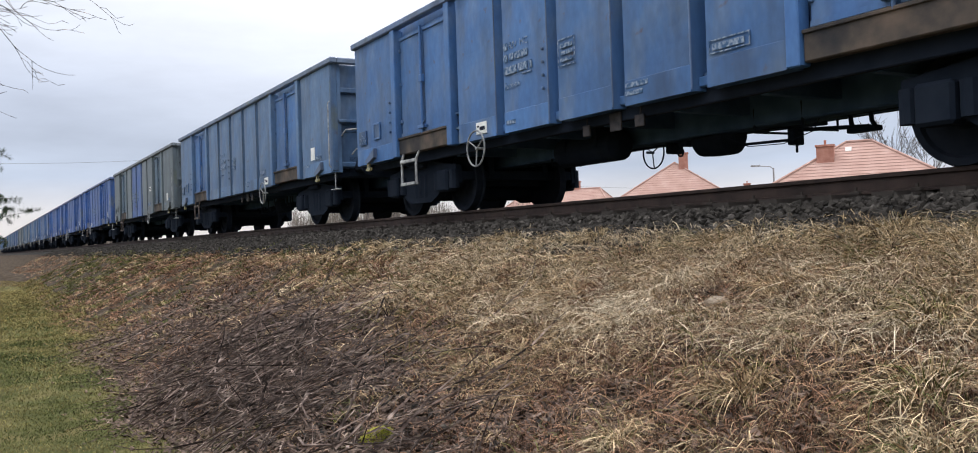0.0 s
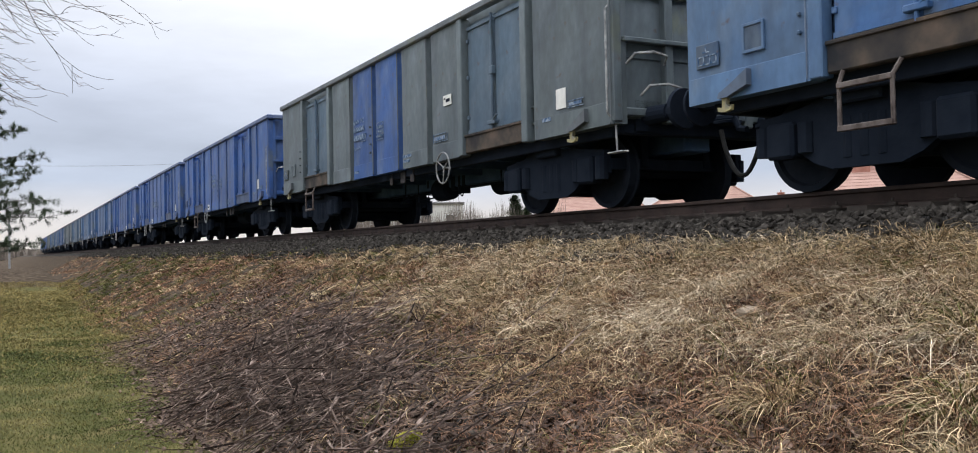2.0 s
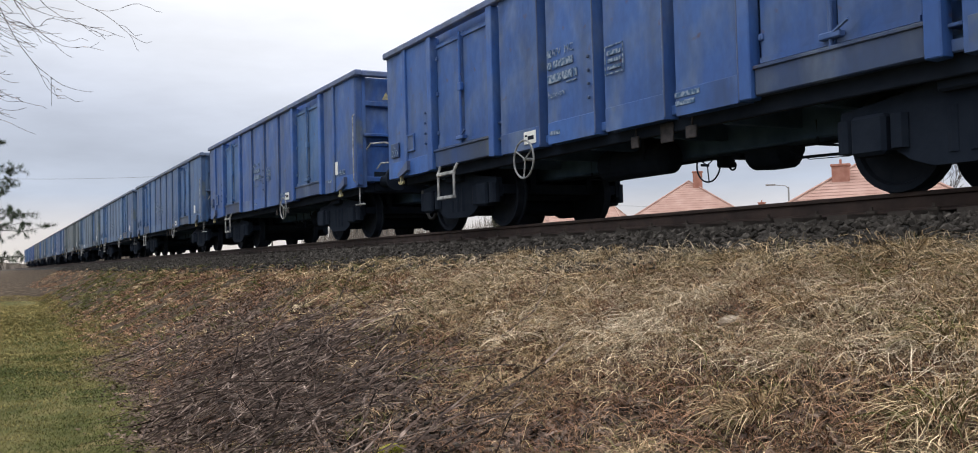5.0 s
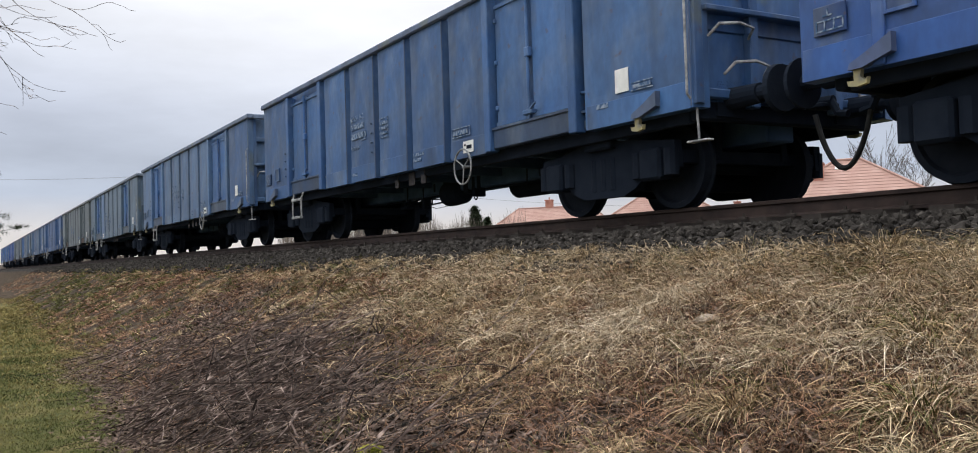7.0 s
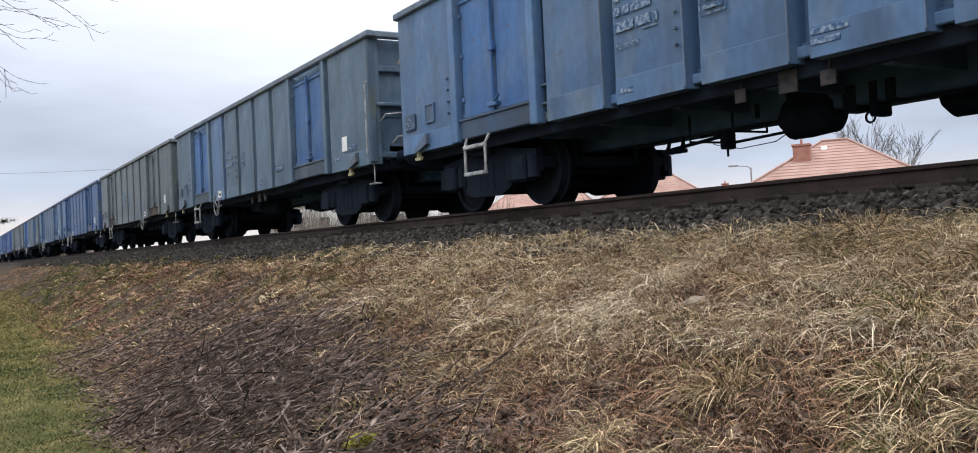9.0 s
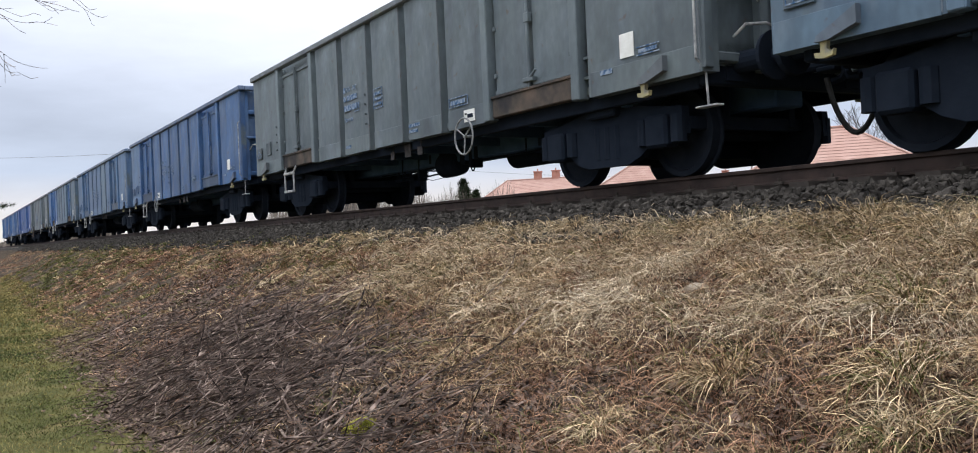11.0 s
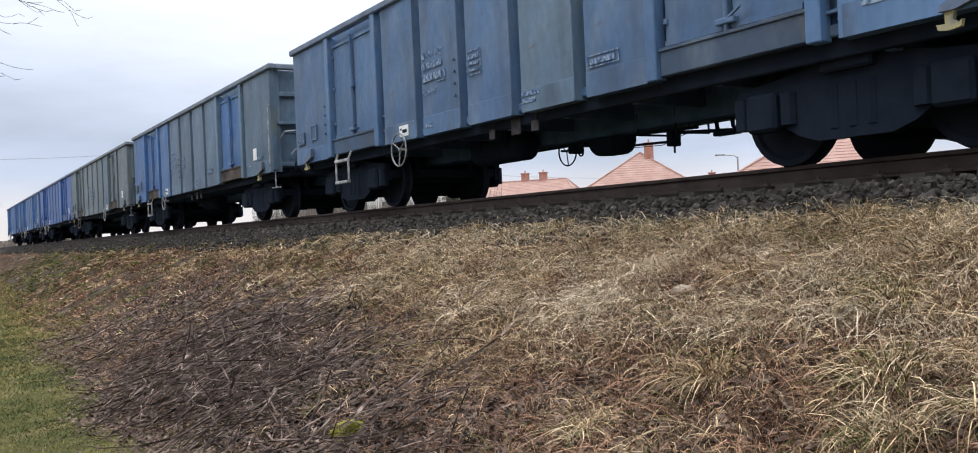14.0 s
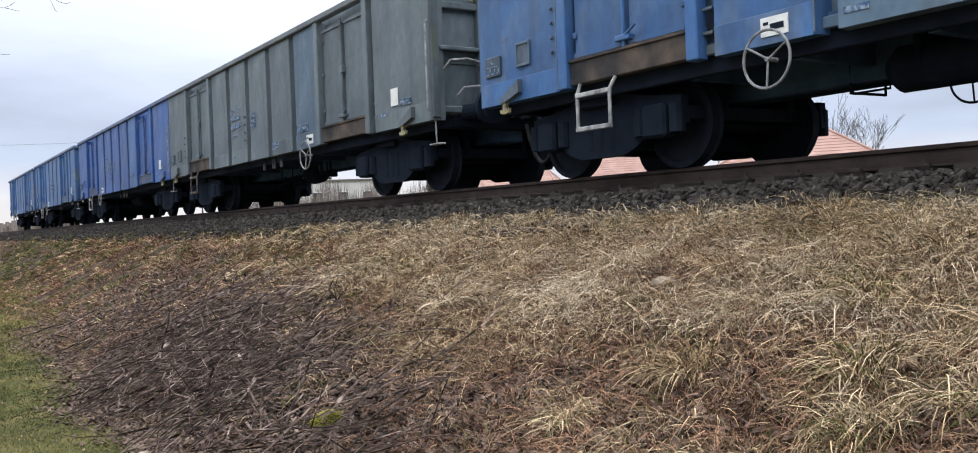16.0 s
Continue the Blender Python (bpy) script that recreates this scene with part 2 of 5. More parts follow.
def chain(bm, pts, r, seg=6):
    """One bent round bar through the points."""
    pts = [Vector(p) for p in pts]
    shut = (pts[0] - pts[-1]).length < 1e-6
    if shut:
        pts = pts[:-1]
    n, rows, side = len(pts), [], None
    for i, p in enumerate(pts):
        a = pts[i - 1] if (i or shut) else p
        b = pts[(i + 1) % n] if (i < n - 1 or shut) else p
        t = (b - a).normalized()
        if side is None:
            side = t.orthogonal()
        side = (side - t * side.dot(t)).normalized()
        up = t.cross(side)
        rows.append([bm.verts.new(p + (side * math.cos(2 * math.pi * k / seg) + up * math.sin(2 * math.pi * k / seg)) * r) for k in range(seg)])
    if shut:
        rows.append(rows[0])
    for u, w in zip(rows, rows[1:]):
        for k in range(seg):
            bm.faces.new((u[k], u[(k + 1) % seg], w[(k + 1) % seg], w[k]))
    if not shut:
        bm.faces.new(rows[0][::-1])
        bm.faces.new(rows[-1])


def ring(bm, c, radius, r, n=28, seg=6, axis="y"):
    pts = []
    for i in range(n):
        a = 2 * math.pi * i / n
        u, w = radius * math.cos(a), radius * math.sin(a)
        pts.append(Vector(c) + (Vector((u, 0, w)) if axis == "y" else Vector((0, u, w))))
    chain(bm, pts + pts[:1], r, seg)


def lathe_y(bm, profile, c, n=28):
    """Turns (y, radius) pairs round an axis along y."""
    rows = []
    for y, rad in profile:
        rows.append([bm.verts.new((c[0] + rad * math.cos(2 * math.pi * i / n), c[1] + y, c[2] + rad * math.sin(2 * math.pi * i / n))) for i in range(n)])
    for a, b in zip(rows, rows[1:]):
        for i in range(n):
            bm.faces.new((a[i], a[(i + 1) % n], b[(i + 1) % n], b[i]))
    bm.faces.new(rows[0][::-1])
    bm.faces.new(rows[-1])


def prism(bm, outline, y0, y1):
    """An outline of (x, z) pairs made solid between two depths."""
    a = [bm.verts.new((x, y0, z)) for x, z in outline]
    b = [bm.verts.new((x, y1, z)) for x, z in outline]
    bm.faces.new(a)
    bm.faces.new(b[::-1])
    for i in range(len(a)):
        j = (i + 1) % len(a)
        bm.faces.new((a[j], a[i], b[i], b[j]))


def meshed(name, bm, mat):
    bmesh.ops.recalc_face_normals(bm, faces=bm.faces[:])
    me = bpy.data.meshes.new(name)
    bm.to_mesh(me)
    bm.free()
    me.materials.append(mat)
    return me


def part(name, bm, mat, parent, label=""):
    ob = new(name, meshed(name, bm, mat))
    ob.parent = parent
    if label:
        ob["label"] = label
    return ob


def piece(name, me, parent, m, label=""):
    ob = new(name, me)
    ob.parent = parent
    ob.matrix_basis = m
    if label:
        ob["label"] = label
    return ob


def bunch(name, verts, faces, mats, label, category, midx=None, smooth=False, kind="stuff"):
    """One object out of arrays of points and of faces with three or four corners."""
    me = bpy.data.meshes.new(name)
    verts = np.asarray(verts, dtype=np.float32)
    me.vertices.add(len(verts))
    me.vertices.foreach_set("co", verts.ravel())
    flat, starts, at = [], [], 0
    for f in faces:
        f = np.asarray(f, dtype=np.int32)
        flat.append(f.ravel())
        starts.append(at + np.arange(len(f), dtype=np.int32) * f.shape[1])
        at += f.size
    me.loops.add(at)
    me.loops.foreach_set("vertex_index", np.concatenate(flat))
    starts = np.concatenate(starts)
    me.polygons.add(len(starts))
    me.polygons.foreach_set("loop_start", starts)
    for m in mats:
        me.materials.append(m)
    if midx is not None:
        me.polygons.foreach_set("material_index", np.asarray(midx, dtype=np.int32))
    me.polygons.foreach_set("use_smooth", np.full(len(starts), smooth))
    me.update(calc_edges=True)
    me.validate()
    ob = new(name, me)
    return tagged(ob, label, category, kind=kind)


# ---- the lie of the land ----
RAIL_Z = 2.06      # rail tops above the lawn
TRACK_Y = 7.68     # middle of the track beside the camera
BEND = 0.00011     # the track's slow bend away
STRAIGHT = 60.0    # from here on it runs straight again


def track_y(x):
    d = np.maximum(-np.asarray(x, dtype=float), 0.0)
    return TRACK_Y + BEND * np.minimum(d, STRAIGHT) * (2 * d - np.minimum(d, STRAIGHT))


def lumps(x, y, s, seed):
    """Smooth random relief between about -1 and 1."""
    r = np.random.RandomState(seed)
    z = 0
    for i in range(7):
        a, k, p = r.uniform(0, 2 * math.pi), r.uniform(0.6, 2.2) * s, r.uniform(0, 6.3)
        z = z + np.sin((x * math.cos(a) + y * math.sin(a)) * k + p)
    return z / 4.0


def toe_y(x):
    return 1.7 + 0.028 * np.clip(-x - 7, 0, 45) + 0.12 * np.sin(x * 0.9) + 0.08 * np.sin(x * 2.3 + 1)


def ground_z(x, y):
    """Height of the ground: lawn, grassy bank, ballast, low ground beyond."""
    x, y = np.asarray(x, dtype=float), np.asarray(y, dtype=float)
    c = track_y(x)
    toe = toe_y(x)
    crest = c - 2.2
    u = np.clip((y - toe) / (crest - toe), 0, 1)
    z = np.where(y < crest, 1.56 * (u * 0.86 + 0.14 * u * u * (3 - 2 * u)), 0)
    z = z + np.where(y < crest, 0.05 * lumps(x, y, 1.6, 3) * np.clip(u * 4, 0.15, 1) * np.clip((1 - u) * 5, 0, 1), 0)
    # an earth mound closes the lawn
    end = 0.95 * np.exp(-((x + 58 + 0.35 * lumps(x, y, 0.4, 9)) / 5.5) ** 2) * np.clip((toe + 1.5 - y) / 2.5, 0, 1)
    z = z + np.where(y < crest, end, 0)
    d = y - c
    up = np.interp(d, [-2.2, -1.7, 1.7, 2.6, 5.5, 9.0], [1.56, 1.78, 1.79, 1.45, 0.8, 0.7])
    return np.where(y < crest, z, up)


def ground():
    xs = np.unique(np.concatenate([np.arange(-14, 9.01, 0.12), np.arange(-40, -14, 0.4), np.arange(-120, -40, 1.0), np.arange(-300, -120, 10.0), np.arange(9, 30, 1.0), np.linspace(30, 1500, 16), -np.geomspace(300, 1500, 8)]).round(3))
    ys = np.unique(np.concatenate([np.arange(0, 10.0, 0.13), np.arange(10, 30, 1.0), np.arange(-30, 0, 1.0), np.geomspace(30, 1500, 12), -np.geomspace(30, 1500, 10)]).round(3))
    X, Y = np.meshgrid(xs, ys, indexing="ij")
    # the sheet of the cross-section bends with the track
    Yb = Y + (track_y(np.maximum(X, -300)) - TRACK_Y) * np.clip(Y / TRACK_Y, 0, 1)
    Z = ground_z(np.maximum(X, -300), Yb)
    n, m = len(xs), len(ys)
    idx = np.arange(n * m).reshape(n, m)
    f = np.stack([idx[:-1, :-1], idx[1:, :-1], idx[1:, 1:], idx[:-1, 1:]], -1).reshape(-1, 4)
    cx = X[:-1, :-1].ravel()
    cy = Yb[:-1, :-1].ravel()
    c = track_y(np.maximum(cx, -300))
    mi = np.where((cy < toe_y(cx) - 0.05) & (cx > -51), 0, np.where(cy < c - 2.3, 1, np.where(cy < c + 2.4, 2, 0)))
    bunch("ground", np.stack([X, Yb, Z], -1).reshape(-1, 3), [f], [LAWN, SOIL, BEDDING], "flat winter lawn rising to a railway bank", "ground", mi, True, "structure")


ground()


# ---- track ----
def track():
    rails = tagged(new("railway_track"), "rusty steel rails on dark sleepers in ballast", "railway track", kind="structure")
    prof = [(-0.075, -0.172), (0.075, -0.172), (0.075, -0.155), (0.012, -0.135), (0.009, -0.045), (0.036, -0.035), (0.036, -0.004), (0.028, 0.0), (-0.028, 0.0), (-0.036, -0.004), (-0.036, -0.035), (-0.009, -0.045), (-0.012, -0.135), (-0.075, -0.155)]
    xs = [20.0] + [float(v) for v in np.arange(10, -301, -5.0)]
    for side in (-0.753, 0.753):
        bm = bmesh.new()
        loops = []
        for x in xs:
            y = float(track_y(x)) + side
            loops.append([bm.verts.new((x, y + dy, RAIL_Z + dz)) for dy, dz in prof])
        for a, b in zip(loops, loops[1:]):
            for i in range(len(prof)):
                j = (i + 1) % len(prof)
                bm.faces.new((a[i], a[j], b[j], b[i]))
        part("rail", bm, RAILSIDE, rails)
    bm = bmesh.new()
    prism(bm, [(-0.13, -0.21), (0.13, -0.21), (0.10, -0.0), (-0.10, 0.0)], -1.28, 1.28)
    me = meshed("sleeper", bm, TIE)
    for i in range(170):
        x = 3.0 - 0.6 * i
        piece("sleeper", me, rails, pose(x, float(track_y(x)), RAIL_Z - 0.178, 0, 0, 0))
    bm = bmesh.new()
    box(bm, -0.05, 0.05, -0.11, 0.11, 0.0, 0.035, 0.008)
    rod(bm, (0, -0.085, 0.02), (0, -0.085, 0.07), 0.014)
    clip = meshed("rail_clip", bm, TIE)
    for i in range(60):
        x = 1.2 - 0.6 * i
        piece("rail_clip", clip, rails, pose(x, float(track_y(x)) - 0.753, RAIL_Z - 0.178, 0, 0, 0))


track()


def stones():
    """Broken ballast stones, each an irregular lump."""
    r = np.random.RandomState(5)
    base = np.array([(0, 0, 1), (0.9, 0, 0.25), (0.28, 0.86, 0.25), (-0.73, 0.53, 0.3), (-0.73, -0.53, 0.2), (0.28, -0.86, 0.3), (0.6, 0.5, -0.5), (-0.5, 0.3, -0.6), (0.1, -0.7, -0.6)])
    tri = np.array([(0, 1, 2), (0, 2, 3), (0, 3, 4), (0, 4, 5), (0, 5, 1), (1, 6, 2), (2, 6, 7), (2, 7, 3), (3, 7, 4), (4, 7, 8), (4, 8, 5), (5, 8, 1), (1, 8, 6), (6, 8, 7)])
    spots = []
    for x0, x1, n, s in ((-13, 1, 11000, 1.0), (-30, -13, 9000, 1.15), (-80, -30, 7000, 1.7)):
        x = r.uniform(x0, x1, n)
        d = r.uniform(-2.55, -1.0, n) if s < 1.5 else r.uniform(-2.5, -1.3, n)
        keep = (d > -2.2) | (r.uniform(0, 1, n) < 0.35)
        spots.append(np.stack([x, track_y(x) + d, np.full(n, s)], -1)[keep])
    # stray stones on the bare foot of the bank
    x = r.uniform(-9.5, -4.2, 2600)
    y = r.uniform(1.8, 3.6, 2600)
    keep = r.uniform(0, 1, 2600) < np.exp(-((x + 6.2) ** 2 / 2.6 + (y - 2.65) ** 2 / 0.5))
    spots.append(np.stack([x, y, np.full(2600, 0.62)], -1)[keep])
    P = np.concatenate(spots)
    n = len(P)
    z = ground_z(P[:, 0], P[:, 1])
    size = r.uniform(0.022, 0.046, n) * P[:, 2]
    sc = r.uniform(0.65, 1.3, (n, 1, 3)) * size[:, None, None]
    V = (base[None] + r.uniform(-0.22, 0.22, (n, 9, 3))) * sc
    a, b = r.uniform(0, 6.28, n), r.uniform(-0.9, 0.9, n)
    ca, sa, cb, sb = np.cos(a)[:, None], np.sin(a)[:, None], np.cos(b)[:, None], np.sin(b)[:, None]
    x1, z1 = V[..., 0] * cb - V[..., 2] * sb, V[..., 0] * sb + V[..., 2] * cb
    V = np.stack([x1 * ca - V[..., 1] * sa, x1 * sa + V[..., 1] * ca, z1], -1)
    V += np.stack([P[:, 0], P[:, 1], z + size * 0.35], -1)[:, None]
    F = (tri[None] + (np.arange(n) * 9)[:, None, None]).reshape(-1, 3)
    bunch("ballast", V.reshape(-1, 3), [F], [BALLAST], "grey broken ballast stones along the track", "gravel")


stones()


# ---- grass, litter, brushwood ----
def blades(spots, length, width, lean, droop, rng):
    """Ribbons that rise from the spots and arch over. lean: the way (x, y) of each."""
    n = len(spots)
    steps = np.array([0.0, 0.25, 0.5, 0.75, 1.0])
    side = np.stack([-lean[:, 1], lean[:, 0]], -1)
    side = side / np.maximum(np.linalg.norm(side, axis=1, keepdims=True), 1e-6)
    a = rng.uniform(0, 6.28, n)
    side = side * np.cos(a)[:, None] + lean / np.maximum(np.linalg.norm(lean, axis=1, keepdims=True), 1e-6) * np.sin(a)[:, None]
    V = np.zeros((n, 9, 3))
    curl = rng.normal(0, 0.55, n)[:, None] * np.stack([-lean[:, 1], lean[:, 0]], -1)
    kink = rng.normal(0, 0.3, (n, 2))
    for i, s in enumerate(steps):
        out = length * (s * 0.45 + s * s * 0.55)
        rise = length * (s * (1 - droop * 0.25) - droop * s * s)
        c = np.stack([spots[:, 0] + lean[:, 0] * out, spots[:, 1] + lean[:, 1] * out, spots[:, 2] + rise], -1)
        c[:, :2] += (curl * s * s + kink * s * (1 - s)) * length[:, None]
        w = width * (1 - 0.6 * s)
        if i < 4:
            V[:, 2 * i] = c
            V[:, 2 * i + 1] = c
            V[:, 2 * i, :2] -= side * w[:, None]
            V[:, 2 * i + 1, :2] += side * w[:, None]
            V[:, 2 * i + 1, 2] += w * 0.5
        else:
            V[:, 8] = c
    k = (np.arange(n) * 9)[:, None]
    quads = np.concatenate([k + np.array([[j, j + 1, j + 3, j + 2]]) for j in (0, 2, 4)])
    tris = k + np.array([[6, 7, 8]])
    return V.reshape(-1, 3), [quads, tris]


def brush_mask(x, y):
    """1 where cut brushwood and bare litter lie instead of grass."""
    a = np.exp(-((x + 9.0) ** 2 / 9.0 + (y - 2.4) ** 2 / 0.8))
    b = np.exp(-((x + 6.4) ** 2 / 2.0 + (y - 2.55) ** 2 / 0.5))
    c = np.exp(-((x + 12.0) ** 2 / 16.0 + (y - 3.3) ** 2 / 0.6)) * 0.85
    d = np.exp(-((y - toe_y(x) - 0.15) ** 2) / 0.16) * np.clip((-5.0 - x) / 1.0, 0, 1) * np.clip((22 + x) / 6, 0, 0.8)
    return np.clip(a + b + c + d, 0, 1)


def bank_grass(name, mat, label, seed, plots, tuft, length, width, droop, brush, patch, zone=(0.0, 1.0)):
    rng = np.random.RandomState(seed)
    spots, lens, leans = [], [], []
    for x0, x1, tufts, per, wide in plots:
        x = rng.uniform(x0, x1, tufts)
        v = rng.uniform(zone[0], zone[1], tufts)
        y = toe_y(x) - 0.1 + v ** 0.9 * (track_y(x) - 2.02 - toe_y(x))
        m = lumps(x, y, 1.3, seed + 7) * 0.5 + 0.5
        keep = rng.uniform(0, 1, tufts) < (1 - brush * brush_mask(x, y)) * np.clip(patch[0] + patch[1] * m, 0, 1)
        if name == "bleached_grass":
            keep &= rng.uniform(0, 1, tufts) < np.clip((x + 12.5) / 6.0 + 0.3 * lumps(x, y, 1.1, 61), 0, 1)
        if name == "dry_grass":
            keep &= rng.uniform(0, 1, tufts) < np.clip(1.25 + x / 17.0 + 0.25 * lumps(x, y, 0.7, 77), 0.12, 1)
            # thinner low on the bank, where leaves lie
            keep &= rng.uniform(0, 1, tufts) < np.clip(0.30 + 1.3 * (v - 0.15) + 0.4 * lumps(x, y, 0.9, 55), 0.1, 1)
        x, y = x[keep], y[keep]
        big = rng.uniform(0.6, 1.25, len(x)) * np.clip(1.35 + x / 26.0, 0.62, 1.0)
        way = rng.uniform(0, 6.28, len(x))
        for i in range(per):
            a = rng.uniform(0, 6.28, len(x))
            px = x + np.cos(a) * rng.uniform(0, tuft, len(x)) * big
            py = y + np.sin(a) * rng.uniform(0, tuft, len(x)) * big
            spots.append(np.stack([px, py, ground_z(px, py) - 0.01], -1))
            lens.append(length * big * rng.uniform(0.4, 1.3, len(x)) * (wide ** 0.25))
            # blades fall outwards from the tuft, mostly down the bank
            spread = rng.uniform(0.1, 0.8, len(x))
            leans.append(np.stack([np.cos(a) * spread + 0.3 * np.cos(way) + 0.02, np.sin(a) * spread + 0.3 * np.sin(way) - 0.26], -1))
    S, L, N = np.concatenate(spots), np.concatenate(lens), np.concatenate(leans)
    W = width * np.clip(np.abs(S[:, 0]) / 7.0, 0.75, 4.0) * rng.uniform(0.6, 1.3, len(S))
    D = droop * rng.uniform(0.6, 1.25, len(S))
    V, F = blades(S, L, W, N, D, rng)
    bunch(name, V, F, [mat], label, "grass")


bank_grass("dry_grass", STRAW, "long straw-coloured dead grass matted on the bank", 11,
           [(-6.5, 0, 2700, 38, 1), (-14, -6.5, 2300, 30, 1), (-30, -14, 2300, 20, 1.5), (-80, -30, 1900, 14, 2.2), (0, 9, 1500, 16, 1)], 0.16, 0.29, 0.0040, 0.92, 0.95, (0.25, 0.75))
bank_grass("russet_grass", RUSSET, "short russet dead grass between the tufts", 23,
           [(-6.5, 0, 4200, 30, 1), (-14, -6.5, 2000, 26, 1), (-30, -14, 1900, 18, 1.5), (-80, -30, 1200, 12, 2.2), (0, 9, 1500, 16, 1)], 0.26, 0.21, 0.0036, 0.85, 0.8, (0.3, 0.6), (0.0, 0.92))
bank_grass("bleached_grass", PALE, "pale bleached grass along the bank's crest", 27,
           [(-6.5, 0, 1250, 34, 1), (-12.5, -6.5, 900, 26, 1)], 0.15, 0.30, 0.0038, 0.9, 0.9, (0.3, 0.8), (0.55, 1.0))
bank_grass("fresh_grass", GREEN, "sparse olive green grass blades in the dead grass", 31,
           [(-6.5, 0, 480, 26, 1), (-14, -6.5, 560, 22, 1), (-50, -14, 2300, 14, 1.6)], 0.2, 0.22, 0.0034, 0.58, 0.85, (0.05, 0.75))


def tussocks():
    """Big arching clumps of dead grass that stand out from the mat."""
    rng = np.random.RandomState(37)
    for x, y, size, mats in ((-9.1, 5.5, 1.0, 0), (-7.45, 5.48, 1.0, 0), (-4.0, 5.4, 1.15, 0), (-3.35, 5.2, 1.1, 0), (-5.5, 5.3, 0.9, 0), (-7.9, 4.3, 0.8, 0), (-6.3, 4.4, 0.8, 0),
                             (-2.6, 3.7, 1.15, 1), (-2.95, 4.3, 1.1, 1), (-2.35, 3.3, 1.0, 1), (-3.5, 3.5, 0.95, 0), (-2.9, 4.9, 1.1, 0), (-2.1, 4.2, 1.1, 1), (-4.2, 4.6, 0.9, 0), (-3.9, 3.0, 0.8, 1), (-2.0, 3.6, 1.1, 1), (-12.2, 5.3, 1.0, 0), (-10.4, 5.0, 0.9, 0)):
        n = 260
        a = rng.uniform(0, 6.28, n)
        q = np.sqrt(rng.uniform(0, 1, n)) * 0.13 * size
        px, py = x + np.cos(a) * q, y + np.sin(a) * q
        S = np.stack([px, py, ground_z(px, py) - 0.01], -1)
        k = rng.uniform(0.1, 0.75, n)
        lean = np.stack([np.cos(a) * k + 0.03, np.sin(a) * k - 0.28], -1)
        V, F = blades(S, 0.38 * size * rng.uniform(0.5, 1.2, n), np.full(n, 0.0036), lean, rng.uniform(0.55, 0.95, n), rng)
        ob = bunch("grass_tussock", V, F, [STRAW, GREEN], "arching clump of pale dead grass on the bank", "grass tussock", (np.tile(rng.uniform(0, 1, n), 4) < 0.25 * mats).astype(int), kind="")
        ob["group"] = "tussocks on the bank"


tussocks()


def lawn_grass():
    rng = np.random.RandomState(41)
    spots = []
    for x0, x1, n in ((-11, -4, 42000), (-20, -11, 36000), (-45, -20, 22000)):
        x = rng.uniform(x0, x1, n)
        y = -1.2 + rng.uniform(0, 1, n) * (toe_y(x) + 1.45)
        fade = np.clip((toe_y(x) + 0.15 - y) / 0.5, 0, 1)
        keep = rng.uniform(0, 1, n) < fade
        spots.append(np.stack([x, y, ground_z(x, y)], -1)[keep])
    S = np.concatenate(spots)
    n = len(S)
    a = rng.uniform(0, 6.28, n)
    lean = np.stack([np.cos(a), np.sin(a)], -1) * rng.uniform(0.2, 0.9, n)[:, None]
    L = rng.uniform(0.025, 0.07, n) * np.clip(np.abs(S[:, 0]) / 12, 0.9, 2)
    V, F = blades(S, L, 0.0024 * np.clip(np.abs(S[:, 0]) / 8, 0.8, 4), lean, np.full(n, 0.45), rng)
    bunch("lawn_grass", V, F, [LAWNBLADE], "short green lawn grass beside the bank", "grass")
    # yellowed blades, thicker towards the bank and the far end
    spots = []
    for x0, x1, n in ((-11, -4, 16000), (-20, -11, 22000), (-52, -20, 42000)):
        x = rng.uniform(x0, x1, n)
        y = -1.2 + rng.uniform(0, 1, n) * (toe_y(x) + 1.75)
        near = np.exp(-((toe_y(x) + 0.1 - y) / 0.65) ** 2)
        keep = rng.uniform(0, 1, n) < np.clip(0.05 + 0.7 * near + np.clip((-x - 13) / 16, 0, 0.9), 0, 1) * np.clip(0.75 + 0.6 * lumps(x, y, 0.8, 15), 0.1, 1)
        spots.append(np.stack([x, y, ground_z(x, y)], -1)[keep])
    S = np.concatenate(spots)
    n = len(S)
    a = rng.uniform(0, 6.28, n)
    lean = np.stack([np.cos(a), np.sin(a)], -1) * rng.uniform(0.3, 1.0, n)[:, None]
    L = rng.uniform(0.03, 0.085, n) * np.clip(np.abs(S[:, 0]) / 12, 0.9, 2)
    V, F = blades(S, L, 0.0026 * np.clip(np.abs(S[:, 0]) / 8, 0.8, 5), lean, np.full(n, 0.45), rng)
    bunch("sallow_grass", V, F, [SALLOW], "short yellowed grass along the lawn's edge", "grass")


lawn_grass()


